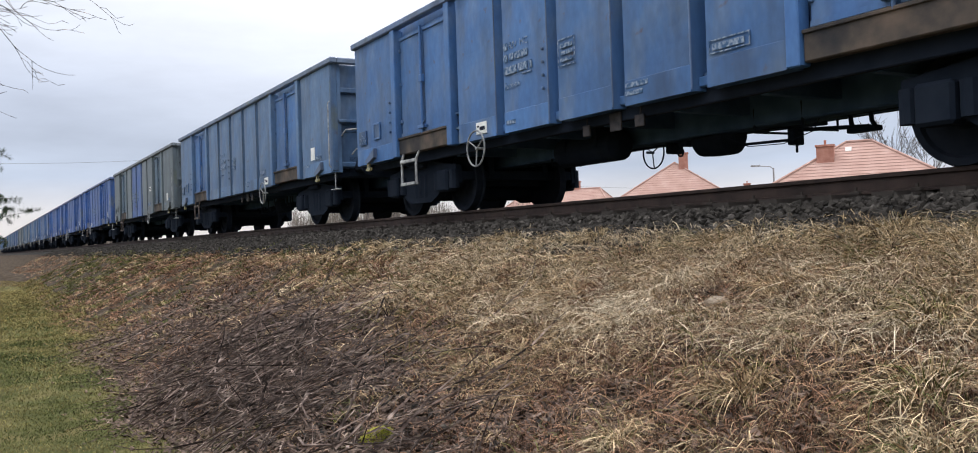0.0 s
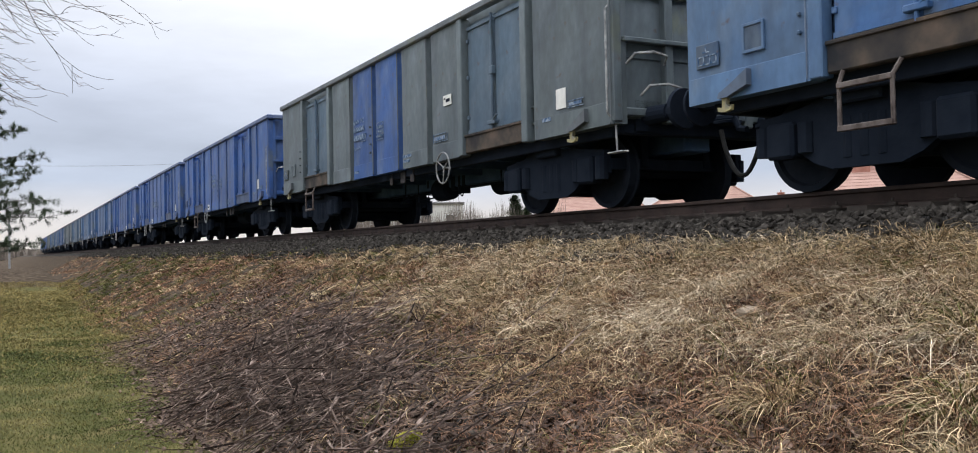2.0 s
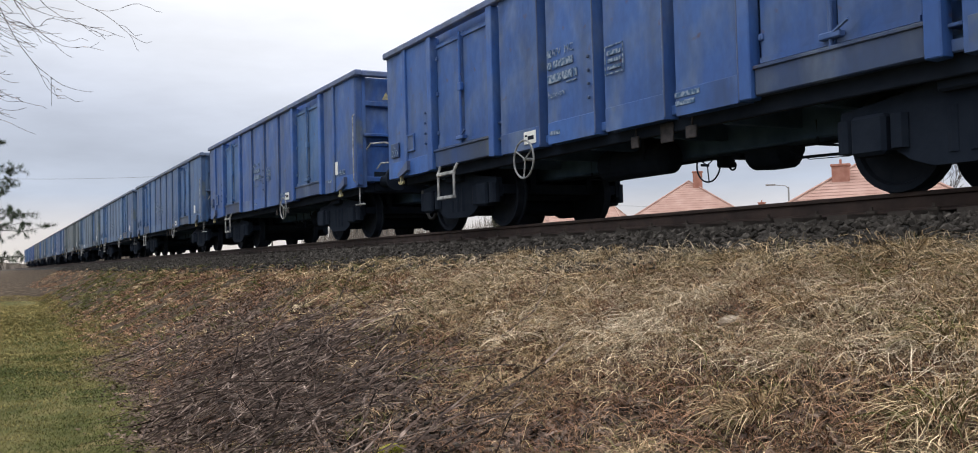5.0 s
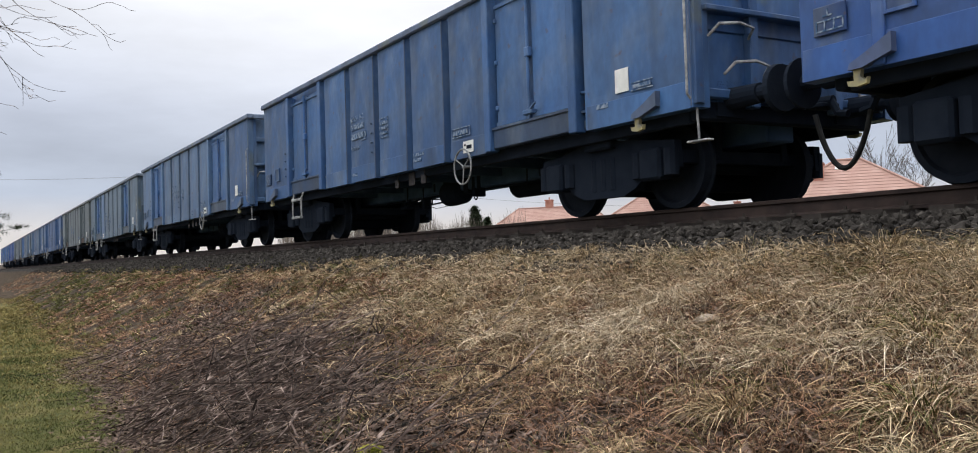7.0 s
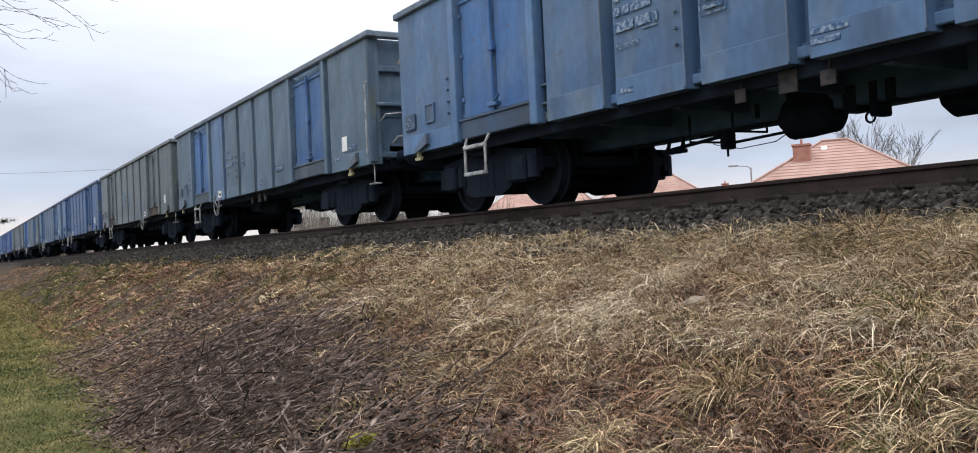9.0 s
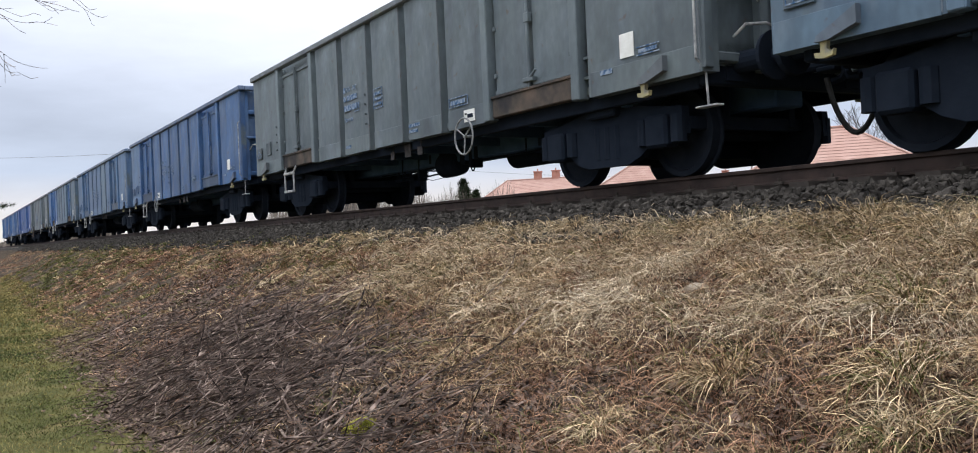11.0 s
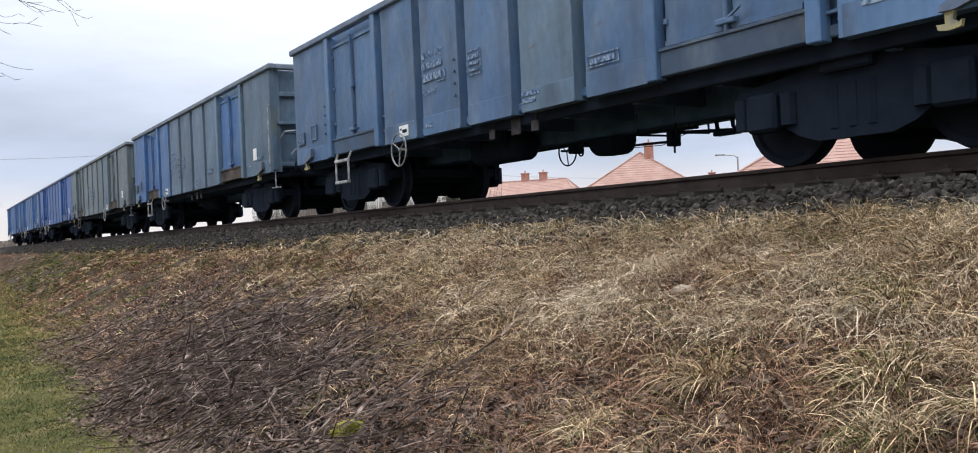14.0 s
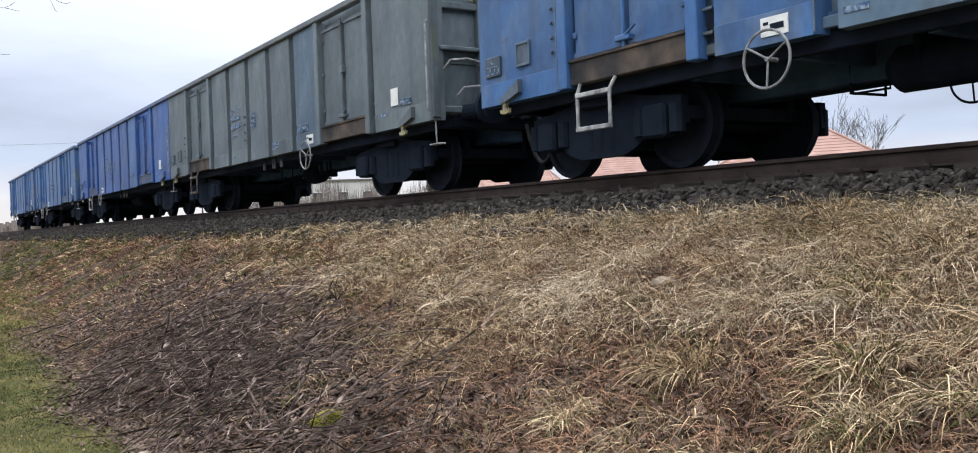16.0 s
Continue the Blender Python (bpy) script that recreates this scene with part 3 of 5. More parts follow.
def litter():
    """Curled dead leaves and small chips at the foot of the bank."""
    rng = np.random.RandomState(51)
    n = 70000
    x = rng.uniform(-18, -1.6, n)
    y = toe_y(x) - 0.2 - np.abs(rng.normal(0, 0.28, n)) * (rng.uniform(0, 1, n) < 0.35) + rng.uniform(0, 1, n) ** 1.2 * 3.0
    keep = rng.uniform(0, 1, n) < np.clip(brush_mask(x, y) + 0.16 + 0.5 * (x > -6.5) * np.clip(0.6 + 0.6 * lumps(x, y, 0.9, 56), 0, 1) + 0.5 * np.exp(-((y - toe_y(x)) ** 2) / 0.06), 0, 1)
    x, y = x[keep], y[keep]
    n = len(x)
    z = ground_z(x, y)
    s = rng.uniform(0.012, 0.04, n)
    a = rng.uniform(0, 6.28, n)
    tilt = rng.uniform(-0.6, 0.6, (n, 2))
    V = np.zeros((n, 4, 3))
    for i, (u, w) in enumerate(((-1, 0), (0, -0.6), (1, 0), (0, 0.6))):
        du, dw = u * s, w * s
        V[:, i, 0] = x + du * np.cos(a) - dw * np.sin(a)
        V[:, i, 1] = y + du * np.sin(a) + dw * np.cos(a)
        V[:, i, 2] = z + 0.012 + du * tilt[:, 0] + dw * tilt[:, 1] + 0.3 * s * (abs(u) > 0)
    k = (np.arange(n) * 4)[:, None]
    bunch("leaf_litter", V.reshape(-1, 3), [k + np.array([[0, 1, 2]]), k + np.array([[0, 2, 3]])], [LITTER], "brown dead leaves and chips under the brushwood", "leaves")


litter()


def sticks(A, B, R):
    """Four-sided tapered sticks from points A to B."""
    n = len(A)
    d = B - A
    u = np.cross(d, np.array([0.3, 0.2, 1.0]))
    u /= np.maximum(np.linalg.norm(u, axis=1, keepdims=True), 1e-9)
    w = np.cross(d, u)
    w /= np.maximum(np.linalg.norm(w, axis=1, keepdims=True), 1e-9)
    V = np.zeros((n, 6, 3))
    for i in range(3):
        c, s = math.cos(2.094 * i), math.sin(2.094 * i)
        off = u * c + w * s
        V[:, i] = A + off * R[:, None]
        V[:, 3 + i] = B + off * (R * 0.55)[:, None]
    k = (np.arange(n) * 6)[:, None]
    F = np.concatenate([k + np.array([[i, (i + 1) % 3, 3 + (i + 1) % 3, 3 + i]]) for i in range(3)])
    return V.reshape(-1, 3), F


def brushwood():
    rng = np.random.RandomState(61)
    A, B, R = [], [], []
    n = 13000
    x = rng.uniform(-17, -4.6, n)
    y = toe_y(x) - 0.05 + rng.uniform(0, 1, n) * 2.4
    clump = np.clip(0.55 + 0.75 * lumps(x, y, 1.5, 33), 0.06, 1)
    keep = rng.uniform(0, 1, n) < 0.9 * clump * (np.exp(-((x + 8.6 + 1.3 * (y - 2.4)) ** 2 / 7.0 + (y - 2.45) ** 2 / 0.75)) + 0.14 * brush_mask(x, y))
    for px, py, cl in zip(x[keep], y[keep], clump[keep]):
        thick = rng.uniform() < 0.14
        L = rng.uniform(0.6, 1.5) if thick else rng.uniform(0.2, 0.9)
        a = rng.normal(2.2, 0.7) + (math.pi if rng.uniform() < 0.4 else 0) if rng.uniform() < 0.36 else rng.uniform(0, 6.28)
        h = rng.uniform(0.0, 0.3) * float(brush_mask(px, py)) * cl
        p = np.array([px, py, 0.0])
        p[2] = float(ground_z(px, py)) + h
        shoot = rng.uniform() < 0.02
        rise = 1.6 if shoot else 0.4 * math.sin(a) + rng.normal(0.03, 0.13)
        L = min(L, 0.3) if shoot else L
        r = rng.uniform(0.008, 0.014) if thick else rng.uniform(0.0035, 0.0075)
        for k in range(4):
            q = p + np.array([math.cos(a), math.sin(a), rise]) * L / 4
            q[2] = max(q[2], float(ground_z(q[0], q[1])) + 0.012)
            A.append(p)
            B.append(q)
            R.append(r * (1 - 0.2 * k))
            p = q
            a += rng.normal(0, 0.5)
            rise += rng.normal(-0.05, 0.12)
    V, F = sticks(np.array(A), np.array(B), np.array(R))
    bunch("brushwood", V, [F], [TWIG], "heap of cut bare brown twigs on the bank foot", "twigs")


brushwood()


def stump_and_sticks():
    """The few larger pieces that lie in the heap."""
    for x, y, L, a, tilt, r in ((-6.1, 2.25, 0.55, 2.0, 62, 0.012), (-7.5, 2.1, 0.34, 1.4, 80, 0.02), (-6.6, 2.55, 1.7, 2.35, 12, 0.022), (-5.5, 2.3, 1.1, 2.7, 8, 0.014), (-7.9, 1.75, 0.9, 0.4, 2, 0.014), (-8.0, 3.3, 0.9, 2.6, 20, 0.018), (-4.75, 2.6, 0.4, 1.2, 70, 0.007)):
        bm = bmesh.new()
        p = Vector((0, 0, 0))
        d = Vector((math.cos(a) * math.cos(radians(tilt)), math.sin(a) * math.cos(radians(tilt)), math.sin(radians(tilt))))
        for k in range(4):
            q = p + d * L / 4
            rod(bm, p, q, r * (1 - 0.14 * k), r * (1 - 0.14 * (k + 1)), 7)
            p = q
            d = (d + Vector((random.uniform(-0.12, 0.12), random.uniform(-0.12, 0.12), random.uniform(-0.06, 0.06)))).normalized()
        ob = new("branch", meshed("branch", bm, TWIG))
        ob.location = (x, y, float(ground_z(x, y)) + r * 0.5)
        tagged(ob, "bare broken branch lying in the brushwood", "branch", "loose branches")
    for x, y, s in ((-8.1, 3.55, 0.06), (-11.0, 3.0, 0.07)):
        bm = bmesh.new()
        rod(bm, (0, 0, -0.05), (0.01, 0.01, 0.11), s, s * 0.8, 12)
        for k in range(5):
            rod(bm, (0, 0, 0.1), (random.uniform(-0.12, 0.12), random.uniform(-0.12, 0.12), random.uniform(0.16, 0.26)), 0.006, 0.003, 5)
        ob = new("tree_stump", meshed("tree_stump", bm, TWIG))
        ob.location = (x, y, float(ground_z(x, y)))
        tagged(ob, "small cut stump with sprouts in the bank", "stump", "stumps")
    # moss cushion and pale stone
    rng = np.random.RandomState(71)
    for mx, my, rad in ((-5.85, 2.45, 0.11), (-5.5, 2.05, 0.1)):
        n = 900
        a, q = rng.uniform(0, 6.28, n), np.sqrt(rng.uniform(0, 1, n)) * rad
        x, y = mx + np.cos(a) * q * 1.4, my + np.sin(a) * q
        S = np.stack([x, y, ground_z(x, y) + 0.05 * (1 - (q / rad) ** 2)], -1)
        lean = np.stack([np.cos(a), np.sin(a)], -1) * 0.6
        V, F = blades(S, np.full(n, 0.03), np.full(n, 0.003), lean, np.full(n, 0.3), rng)
        bunch("moss_cushion", V, F, [MOSS], "yellow-green moss cushion among stones", "moss")
    for x, y, s in ((-8.55, 1.68, 0.07), (-4.6, 4.4, 0.085), (-6.9, 1.5, 0.05)):
        bm = bmesh.new()
        bmesh.ops.create_icosphere(bm, subdivisions=2, radius=s)
        for v in bm.verts:
            v.co *= 1 + 0.25 * noise.noise(v.co * 18 + Vector((x, y, 0)))
            v.co.z *= 0.55
        ob = new("stone", meshed("stone", bm, TANSTONE))
        ob.location = (x, y, float(ground_z(x, y)) + s * 0.3)
        tagged(ob, "pale rounded stone lying at the bank foot", "stone", "loose stones")


stump_and_sticks()


# ---- goods wagon ----
# along x from its middle, y across (the near side is negative), z from the rail top
BAYS = ((-3.10, -2.05), (-1.83, -0.80), (-0.58, 0.45), (0.67, 1.70), (1.92, 2.90))
DOORS = ((-5.20, -3.44), (3.06, 4.82))
Z0, Z1 = 0.92, 3.0


def panel_mesh(w, z0, z1, depth, dented=0.012, seed=0):
    """A pressed sheet-steel panel with slanting flanks and slight dents, standing on y = 0 and facing -y."""
    bm = bmesh.new()
    nx, nz = max(3, int(w / 0.16)), 12
    grid = []
    for i in range(nx + 1):
        col = []
        for k in range(nz + 1):
            x, z = -w / 2 + w * i / nx, z0 + (z1 - z0) * k / nz
            edge = i in (0, nx) or k in (0, nz)
            d = 0.0 if edge else dented * noise.noise(Vector((x * 2.1 + seed * 5.3, z * 1.7, seed)))
            col.append(bm.verts.new((x, -depth + d, z)))
        grid.append(col)
    for i in range(nx):
        for k in range(nz):
            bm.faces.new((grid[i][k], grid[i + 1][k], grid[i + 1][k + 1], grid[i][k + 1]))
    rim = [grid[i][0] for i in range(nx + 1)] + [grid[nx][k] for k in range(1, nz + 1)] + [grid[i][nz] for i in range(nx - 1, -1, -1)] + [grid[0][k] for k in range(nz - 1, 0, -1)]
    back = []
    for v in rim:
        sx = 0.03 if abs(abs(v.co.x) - w / 2) < 1e-6 else 0
        back.append(bm.verts.new((v.co.x + math.copysign(sx, v.co.x), 0.08 if depth > 0.1 else 0.0, v.co.z)))
    for i in range(len(rim)):
        j = (i + 1) % len(rim)
        bm.faces.new((rim[j], rim[i], back[i], back[j]))
    return bm


def letters(text, size, mat, parent, m, name="lettering", label=""):
    cu = bpy.data.curves.new(name, "FONT")
    cu.body, cu.size, cu.extrude = text, size, 0.0015
    tmp = bpy.data.objects.new(name, cu)
    me = bpy.data.meshes.new_from_object(tmp)
    bpy.data.objects.remove(tmp)
    me.materials.append(mat)
    return piece(name, me, parent, m, label)


def bars(rows, mat, parent, m, name="marking", label=""):
    """Painted bars (x, z, width, height), each a part, for writing that cannot be read."""
    for x, z, w, h in rows:
        bm = bmesh.new()
        box(bm, x, x + w, -0.004, 0.004, z, z + h)
        part(name, bm, mat, parent, label).matrix_basis = m


def bogie(wagon, x):
    bm = bmesh.new()
    for s in (-1, 1):
        y0, y1 = (s * 1.06 - 0.05, s * 1.06 + 0.05)
        prism(bm, [(-1.24, 0.42), (-1.22, 0.70), (-0.70, 0.76), (-0.40, 0.82), (0.40, 0.82), (0.70, 0.76), (1.22, 0.70), (1.24, 0.42), (1.12, 0.36), (0.7, 0.33), (0.56, 0.24), (0.36, 0.17), (-0.36, 0.17), (-0.56, 0.24), (-0.7, 0.33), (-1.12, 0.33)], y0, y1)
        for ax in (-0.9, 0.9):
            box(bm, ax - 0.17, ax + 0.17, s * 1.10 - 0.10, s * 1.10 + 0.10, 0.30, 0.64, 0.03)
            for k in (-0.26, 0.26):
                rod(bm, (ax + k, s * 1.10, 0.34), (ax + k, s * 1.10, 0.62), 0.085, seg=10)
        for k in (-0.18, 0.0, 0.18):
            rod(bm, (k, s * 1.06, 0.26), (k, s * 1.06, 0.62), 0.07, seg=10)
    box(bm, -0.30, 0.30, -1.05, 1.05, 0.30, 0.78, 0.03)
    for k in (-0.42, 0.42):
        box(bm, k - 0.07, k + 0.07, -0.95, 0.95, 0.22, 0.40, 0.02)
        box(bm, k - 0.03, k + 0.03, -0.12, 0.12, 0.2, 0.8, 0.01)
    box(bm, -1.2, 1.2, -0.95, 0.95, 0.955, 0.99, 0.01)
    box(bm, -1.25, 1.25, -0.55, -0.45, 0.5, 0.95, 0.01)
    box(bm, -1.25, 1.25, 0.45, 0.55, 0.5, 0.95, 0.01)
    for ex in (-1.17, 1.17):
        box(bm, ex - 0.06, ex + 0.06, -1.0, 1.0, 0.46, 0.6, 0.01)
    for ax in (-0.9, 0.9):
        for s in (-0.76, 0.76):
            for k in (math.copysign(0.52, -ax),):
                box(bm, ax + k - 0.05, ax + k + 0.05, s - 0.07, s + 0.07, 0.28, 0.62, 0.015)
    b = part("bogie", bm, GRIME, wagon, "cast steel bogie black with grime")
    b.location = (x, 0, 0)
    for ax in (-0.9, 0.9):
        bm = bmesh.new()
        for s in (-1, 1):
            lathe_y(bm, [(-0.07 * s, 0.485), (-0.045 * s, 0.485), (-0.03 * s, 0.462), (0.07 * s, 0.458), (0.07 * s, 0.40), (0.03 * s, 0.38), (0.025 * s, 0.17), (0.08 * s, 0.13)], (0, 0.75 * s, 0), 30)
        rod(bm, (0, -1.0, 0), (0, 1.0, 0), 0.08, seg=10)
        box(bm, 0.28, 0.33, 0.70, 0.80, -0.03, 0.03)
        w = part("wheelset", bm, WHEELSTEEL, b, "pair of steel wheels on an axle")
        w.location = (ax, 0, 0.458)
    return b


def wagon_side(wagon, s):
    """All that stands on one long side; s = -1 for the near one."""
    turn = Matrix.Identity(4) if s < 0 else pose(0, 0, 0, 0, 0, 180)
    base = Matrix.Translation((0, s * 1.33, 0)) @ turn

    def at(x, y=0.0, z=0.0, ry=0):
        return base @ pose(x, y, z, 0, ry, 0)

    for i, (a, b) in enumerate(BAYS):
        ob = part("side_panel", panel_mesh(b - a, Z0, Z1, 0.115, 0.016, i + 1), PAINT, wagon)
        ob.matrix_basis = at((a + b) / 2)
    for i, (a, b) in enumerate(((-6.95, -5.36), (5.12, 6.85))):
        ob = part("end_panel", panel_mesh(b - a, Z0, Z1, 0.115, 0.016, i + 11), PAINT, wagon)
        ob.matrix_basis = at((a + b) / 2)
    # doubling plates along the foot of the panels
    for a, b in BAYS + ((-6.93, -5.40), (5.16, 6.83)):
        bm = bmesh.new()
        box(bm, a + 0.004, b - 0.004, -0.1265, -0.10, Z0 - 0.006, 1.18, 0.003)
        part("foot_plate", bm, PAINT, wagon).matrix_basis = at(0)
    # rolled edges down one side of the panels, coloured paler
    for a, b in BAYS + ((-6.93, -5.40), (5.16, 6.83)):
        bm = bmesh.new()
        rod(bm, (b - 0.004, -0.113, Z0 + 0.02), (b - 0.004, -0.113, Z1), 0.011, seg=6)
        part("rolled_edge", bm, PAINT, wagon).matrix_basis = at(0)
    # posts beside the doors, and slim posts in the recesses
    for x in (-5.28, -3.36, 2.98, 4.90):
        bm = bmesh.new()
        box(bm, -0.075, 0.075, -0.15, 0.0, Z0, Z1, 0.012)
        part("door_post", bm, PAINT, wagon).matrix_basis = at(x)
    for a, b in DOORS:
        for k, (p, q) in enumerate(((a + 0.06, (a + b) / 2 - 0.045), ((a + b) / 2 + 0.045, b - 0.06))):
            bm = panel_mesh(q - p, 1.24, 2.84, 0.055, 0.014, 20 + k)
            box(bm, -(q - p) / 2, (q - p) / 2, -0.01, 0.09, 1.22, 2.9)
            for z in (1.24, 2.79):
                box(bm, -(q - p) / 2, (q - p) / 2, -0.078, -0.05, z, z + 0.05)
            leaf = part("door_leaf", bm, PAINT, wagon, "sheet steel door leaf")
            leaf.matrix_basis = at((p + q) / 2)
            e = (q - p) / 2 * (1 if k == 0 else -1)
            for z in (1.45, 2.05, 2.6):
                bm = bmesh.new()
                box(bm, -e * 0.97 - 0.025, -e * 0.97 + 0.025, -0.085, -0.05, z, z + 0.06, 0.008)
                part("hinge", bm, PAINT, leaf)
        bm = bmesh.new()
        m = (a + b) / 2
        rod(bm, (m, -0.10, 1.2), (m, -0.10, 2.88), 0.022, seg=8)
        box(bm, m - 0.10, m + 0.12, -0.14, -0.06, 1.28, 1.34, 0.01)
        rod(bm, (m, -0.12, 1.31), (m + 0.22, -0.15, 1.40), 0.016, seg=6)
        box(bm, m - 0.05, m + 0.05, -0.125, -0.06, 2.0, 2.12, 0.01)
        part("lock_bar", bm, PAINT, wagon).matrix_basis = at(0)
        bm = bmesh.new()
        box(bm, a, b, -0.10, 0.02, 0.95, 1.20, 0.012)
        box(bm, a, b, -0.12, 0.0, 1.19, 1.225, 0.006)
        part("door_sill", bm, RUSTY, wagon, "bare grimy weathered door sill").matrix_basis = at(0)
    # shadowed recess furniture: short step irons beside the doors
    for x in (-3.27, 4.99):
        for z in (1.14, 1.36):
            bm = bmesh.new()
            box(bm, x - 0.02, x + 0.10, -0.07, 0.08, z, z + 0.03, 0.005)
            part("step_iron", bm, PAINT, wagon).matrix_basis = at(0)
    # lower flange under the bays
    bm = bmesh.new()
    box(bm, -6.72, 6.72, -0.03, 0.02, 0.96, 1.06, 0.01)
    part("side_sill", bm, PAINT, wagon).matrix_basis = at(0)
    # hanging step
    bm = bmesh.new()
    chain(bm, [(-5.05, -0.13, 0.44), (-5.05, -0.13, 0.84), (-5.03, -0.10, 0.95)], 0.02)
    chain(bm, [(-4.53, -0.13, 0.44), (-4.53, -0.13, 0.83), (-4.46, -0.10, 0.95)], 0.02)
    for z in (0.46, 0.82):
        box(bm, -5.06, -4.52, -0.16, -0.10, z - 0.024, z + 0.024, 0.006)
    part("hanging_step", bm, WHITE, wagon, "white painted steel frame step").matrix_basis = at(0)
    # corner steps and grab rods
    for x in (6.86,):
        bm = bmesh.new()
        rod(bm, (x, -0.06, 0.60), (x - 0.03, -0.05, 0.93), 0.012, seg=6)
        box(bm, x - 0.14, x + 0.14, -0.10, 0.0, 0.585, 0.603, 0.004)
        part("corner_step", bm, WHITE, wagon, "thin pale corner foot step").matrix_basis = at(0)
    bm = bmesh.new()
    chain(bm, [(6.82, -0.11, 1.0), (6.82, -0.16, 1.05), (6.82, -0.16, 2.25), (6.82, -0.11, 2.3)], 0.013)
    part("grab_rod", bm, WHITE, wagon, "thin pale grab rod").matrix_basis = at(0)
    # rope hooks on triangular brackets
    for x in (-6.4, 6.05):
        bm = bmesh.new()
        prism(bm, [(-0.06, 0.92), (0.07, 0.92), (0.34, 1.0), (0.34, 1.15), (0.12, 1.04), (-0.04, 0.97)], -0.19, -0.11)
        br = part("bracket", bm, PAINT, wagon)
        br.matrix_basis = at(x)
        bm = bmesh.new()
        prism(bm, [(-0.03, 0.96), (0.05, 0.96), (0.035, 0.86), (0.075, 0.83), (0.10, 0.85), (0.09, 0.80), (0.0, 0.785), (-0.08, 0.80), (-0.09, 0.84), (-0.025, 0.835)], -0.16, -0.12)
        part("rope_hook", bm, YELLOW, br, "yellow painted rope hook")
    # hand wheel of the brake
    bm = bmesh.new()
    ring(bm, (0, -0.22, 0.78), 0.24, 0.013, 32)
    for k in range(3):
        a = 2 * math.pi * k / 3 + 0.5
        rod(bm, (0, -0.20, 0.78), (0.235 * math.cos(a), -0.22, 0.78 + 0.235 * math.sin(a)), 0.010)
    rod(bm, (0, -0.225, 0.78), (0, -0.09, 0.78), 0.02, seg=8)
    # the far wheel is coloured near-black, its silhouette's shade put into the material
    part("hand_wheel", bm, WHEELGREY if s < 0 else GRIME, wagon, "round brake hand wheel with three spokes").matrix_basis = at(-2.32)
    # marks, on the side that is seen
    if s > 0:
        return
    f = -0.131
    bm = bmesh.new()
    box(bm, -2.76, -2.48, f - 0.006, f + 0.006, 0.98, 1.14)
    pl = part("brake_sign", bm, PAPER, wagon, "white sign plate by the brake wheel")
    pl.matrix_basis = at(0)
    bars([(-2.73, 1.075, 0.05, 0.025), (-2.66, 1.03, 0.14, 0.05)], GRIME, pl, pose(0, f - 0.006, 0), "marking")
    bm = bmesh.new()
    box(bm, 5.69, 5.91, f - 0.004, f + 0.004, 1.24, 1.49)
    part("label_card", bm, PAPER, wagon, "white label card on the end panel").matrix_basis = at(0)
    letters("RIV  MC", 0.13, MARK, wagon, at(-1.66, f, 1.98) @ pose(0, 0, 0, 90), "lettering", "faded white stencilled letters")
    bars([(-1.79, 1.98, 0.09, 0.09), (-1.79, 1.83, 0.09, 0.09), (-1.65, 1.83, 0.10, 0.09), (-1.52, 1.83, 0.30, 0.09), (-1.79, 1.66, 0.30, 0.10), (-1.45, 1.66, 0.22, 0.10), (-1.19, 1.66, 0.06, 0.10), (-1.36, 1.615, 0.22, 0.015)], MARK, wagon, at(0, f), "marking", "faded white stencilled number bars")
    letters("Eaos-xx", 0.12, MARK, wagon, at(-1.79, f, 1.48) @ pose(0, 0, 0, 90), "lettering", "faded white stencilled letters")
    # load table and small marks
    t = [(-0.55, 1.55, 0.34, 0.012), (-0.55, 1.86, 0.34, 0.012), (-0.55, 1.55, 0.012, 0.31), (-0.22, 1.55, 0.012, 0.31), (-0.50, 1.76, 0.24, 0.05), (-0.50, 1.68, 0.24, 0.04), (-0.50, 1.60, 0.24, 0.04)]
    bars(t, MARK, wagon, at(0, f), "load_table", "faded white load table")
    bars([(0.70, 1.10, 0.36, 0.05), (0.70, 1.02, 0.28, 0.045), (-1.77, 1.02, 0.22, 0.05)], MARK, wagon, at(0, f), "marking")
    bars([(1.97, 1.22, 0.52, 0.012), (1.97, 1.34, 0.52, 0.012), (1.97, 1.22, 0.012, 0.12), (2.48, 1.22, 0.012, 0.12), (2.02, 1.25, 0.40, 0.06)], MARK, wagon, at(0, f), "marking")
    bars([(5.95, 1.30, 0.34, 0.012), (5.95, 1.22, 0.34, 0.012), (5.98, 1.245, 0.28, 0.04), (5.35, 1.12, 0.20, 0.05)], MARK, wagon, at(0, f), "marking")
    bm = bmesh.new()
    box(bm, -6.80, -6.48, f - 0.012, f + 0.01, 1.26, 1.50, 0.006)
    hatch = part("card_holder", bm, PAINT, wagon, "dark painted card patch")
    hatch.matrix_basis = at(0)
    bars([(-6.77, 1.29, 0.27, 0.012), (-6.77, 1.37, 0.27, 0.012), (-6.77, 1.29, 0.012, 0.09), (-6.69, 1.29, 0.012, 0.09), (-6.60, 1.29, 0.012, 0.09), (-6.512, 1.29, 0.012, 0.09), (-6.70, 1.41, 0.09, 0.012), (-6.66, 1.41, 0.012, 0.06)], MARK, hatch, pose(0, f - 0.014, 0), "marking")
    bm = bmesh.new()
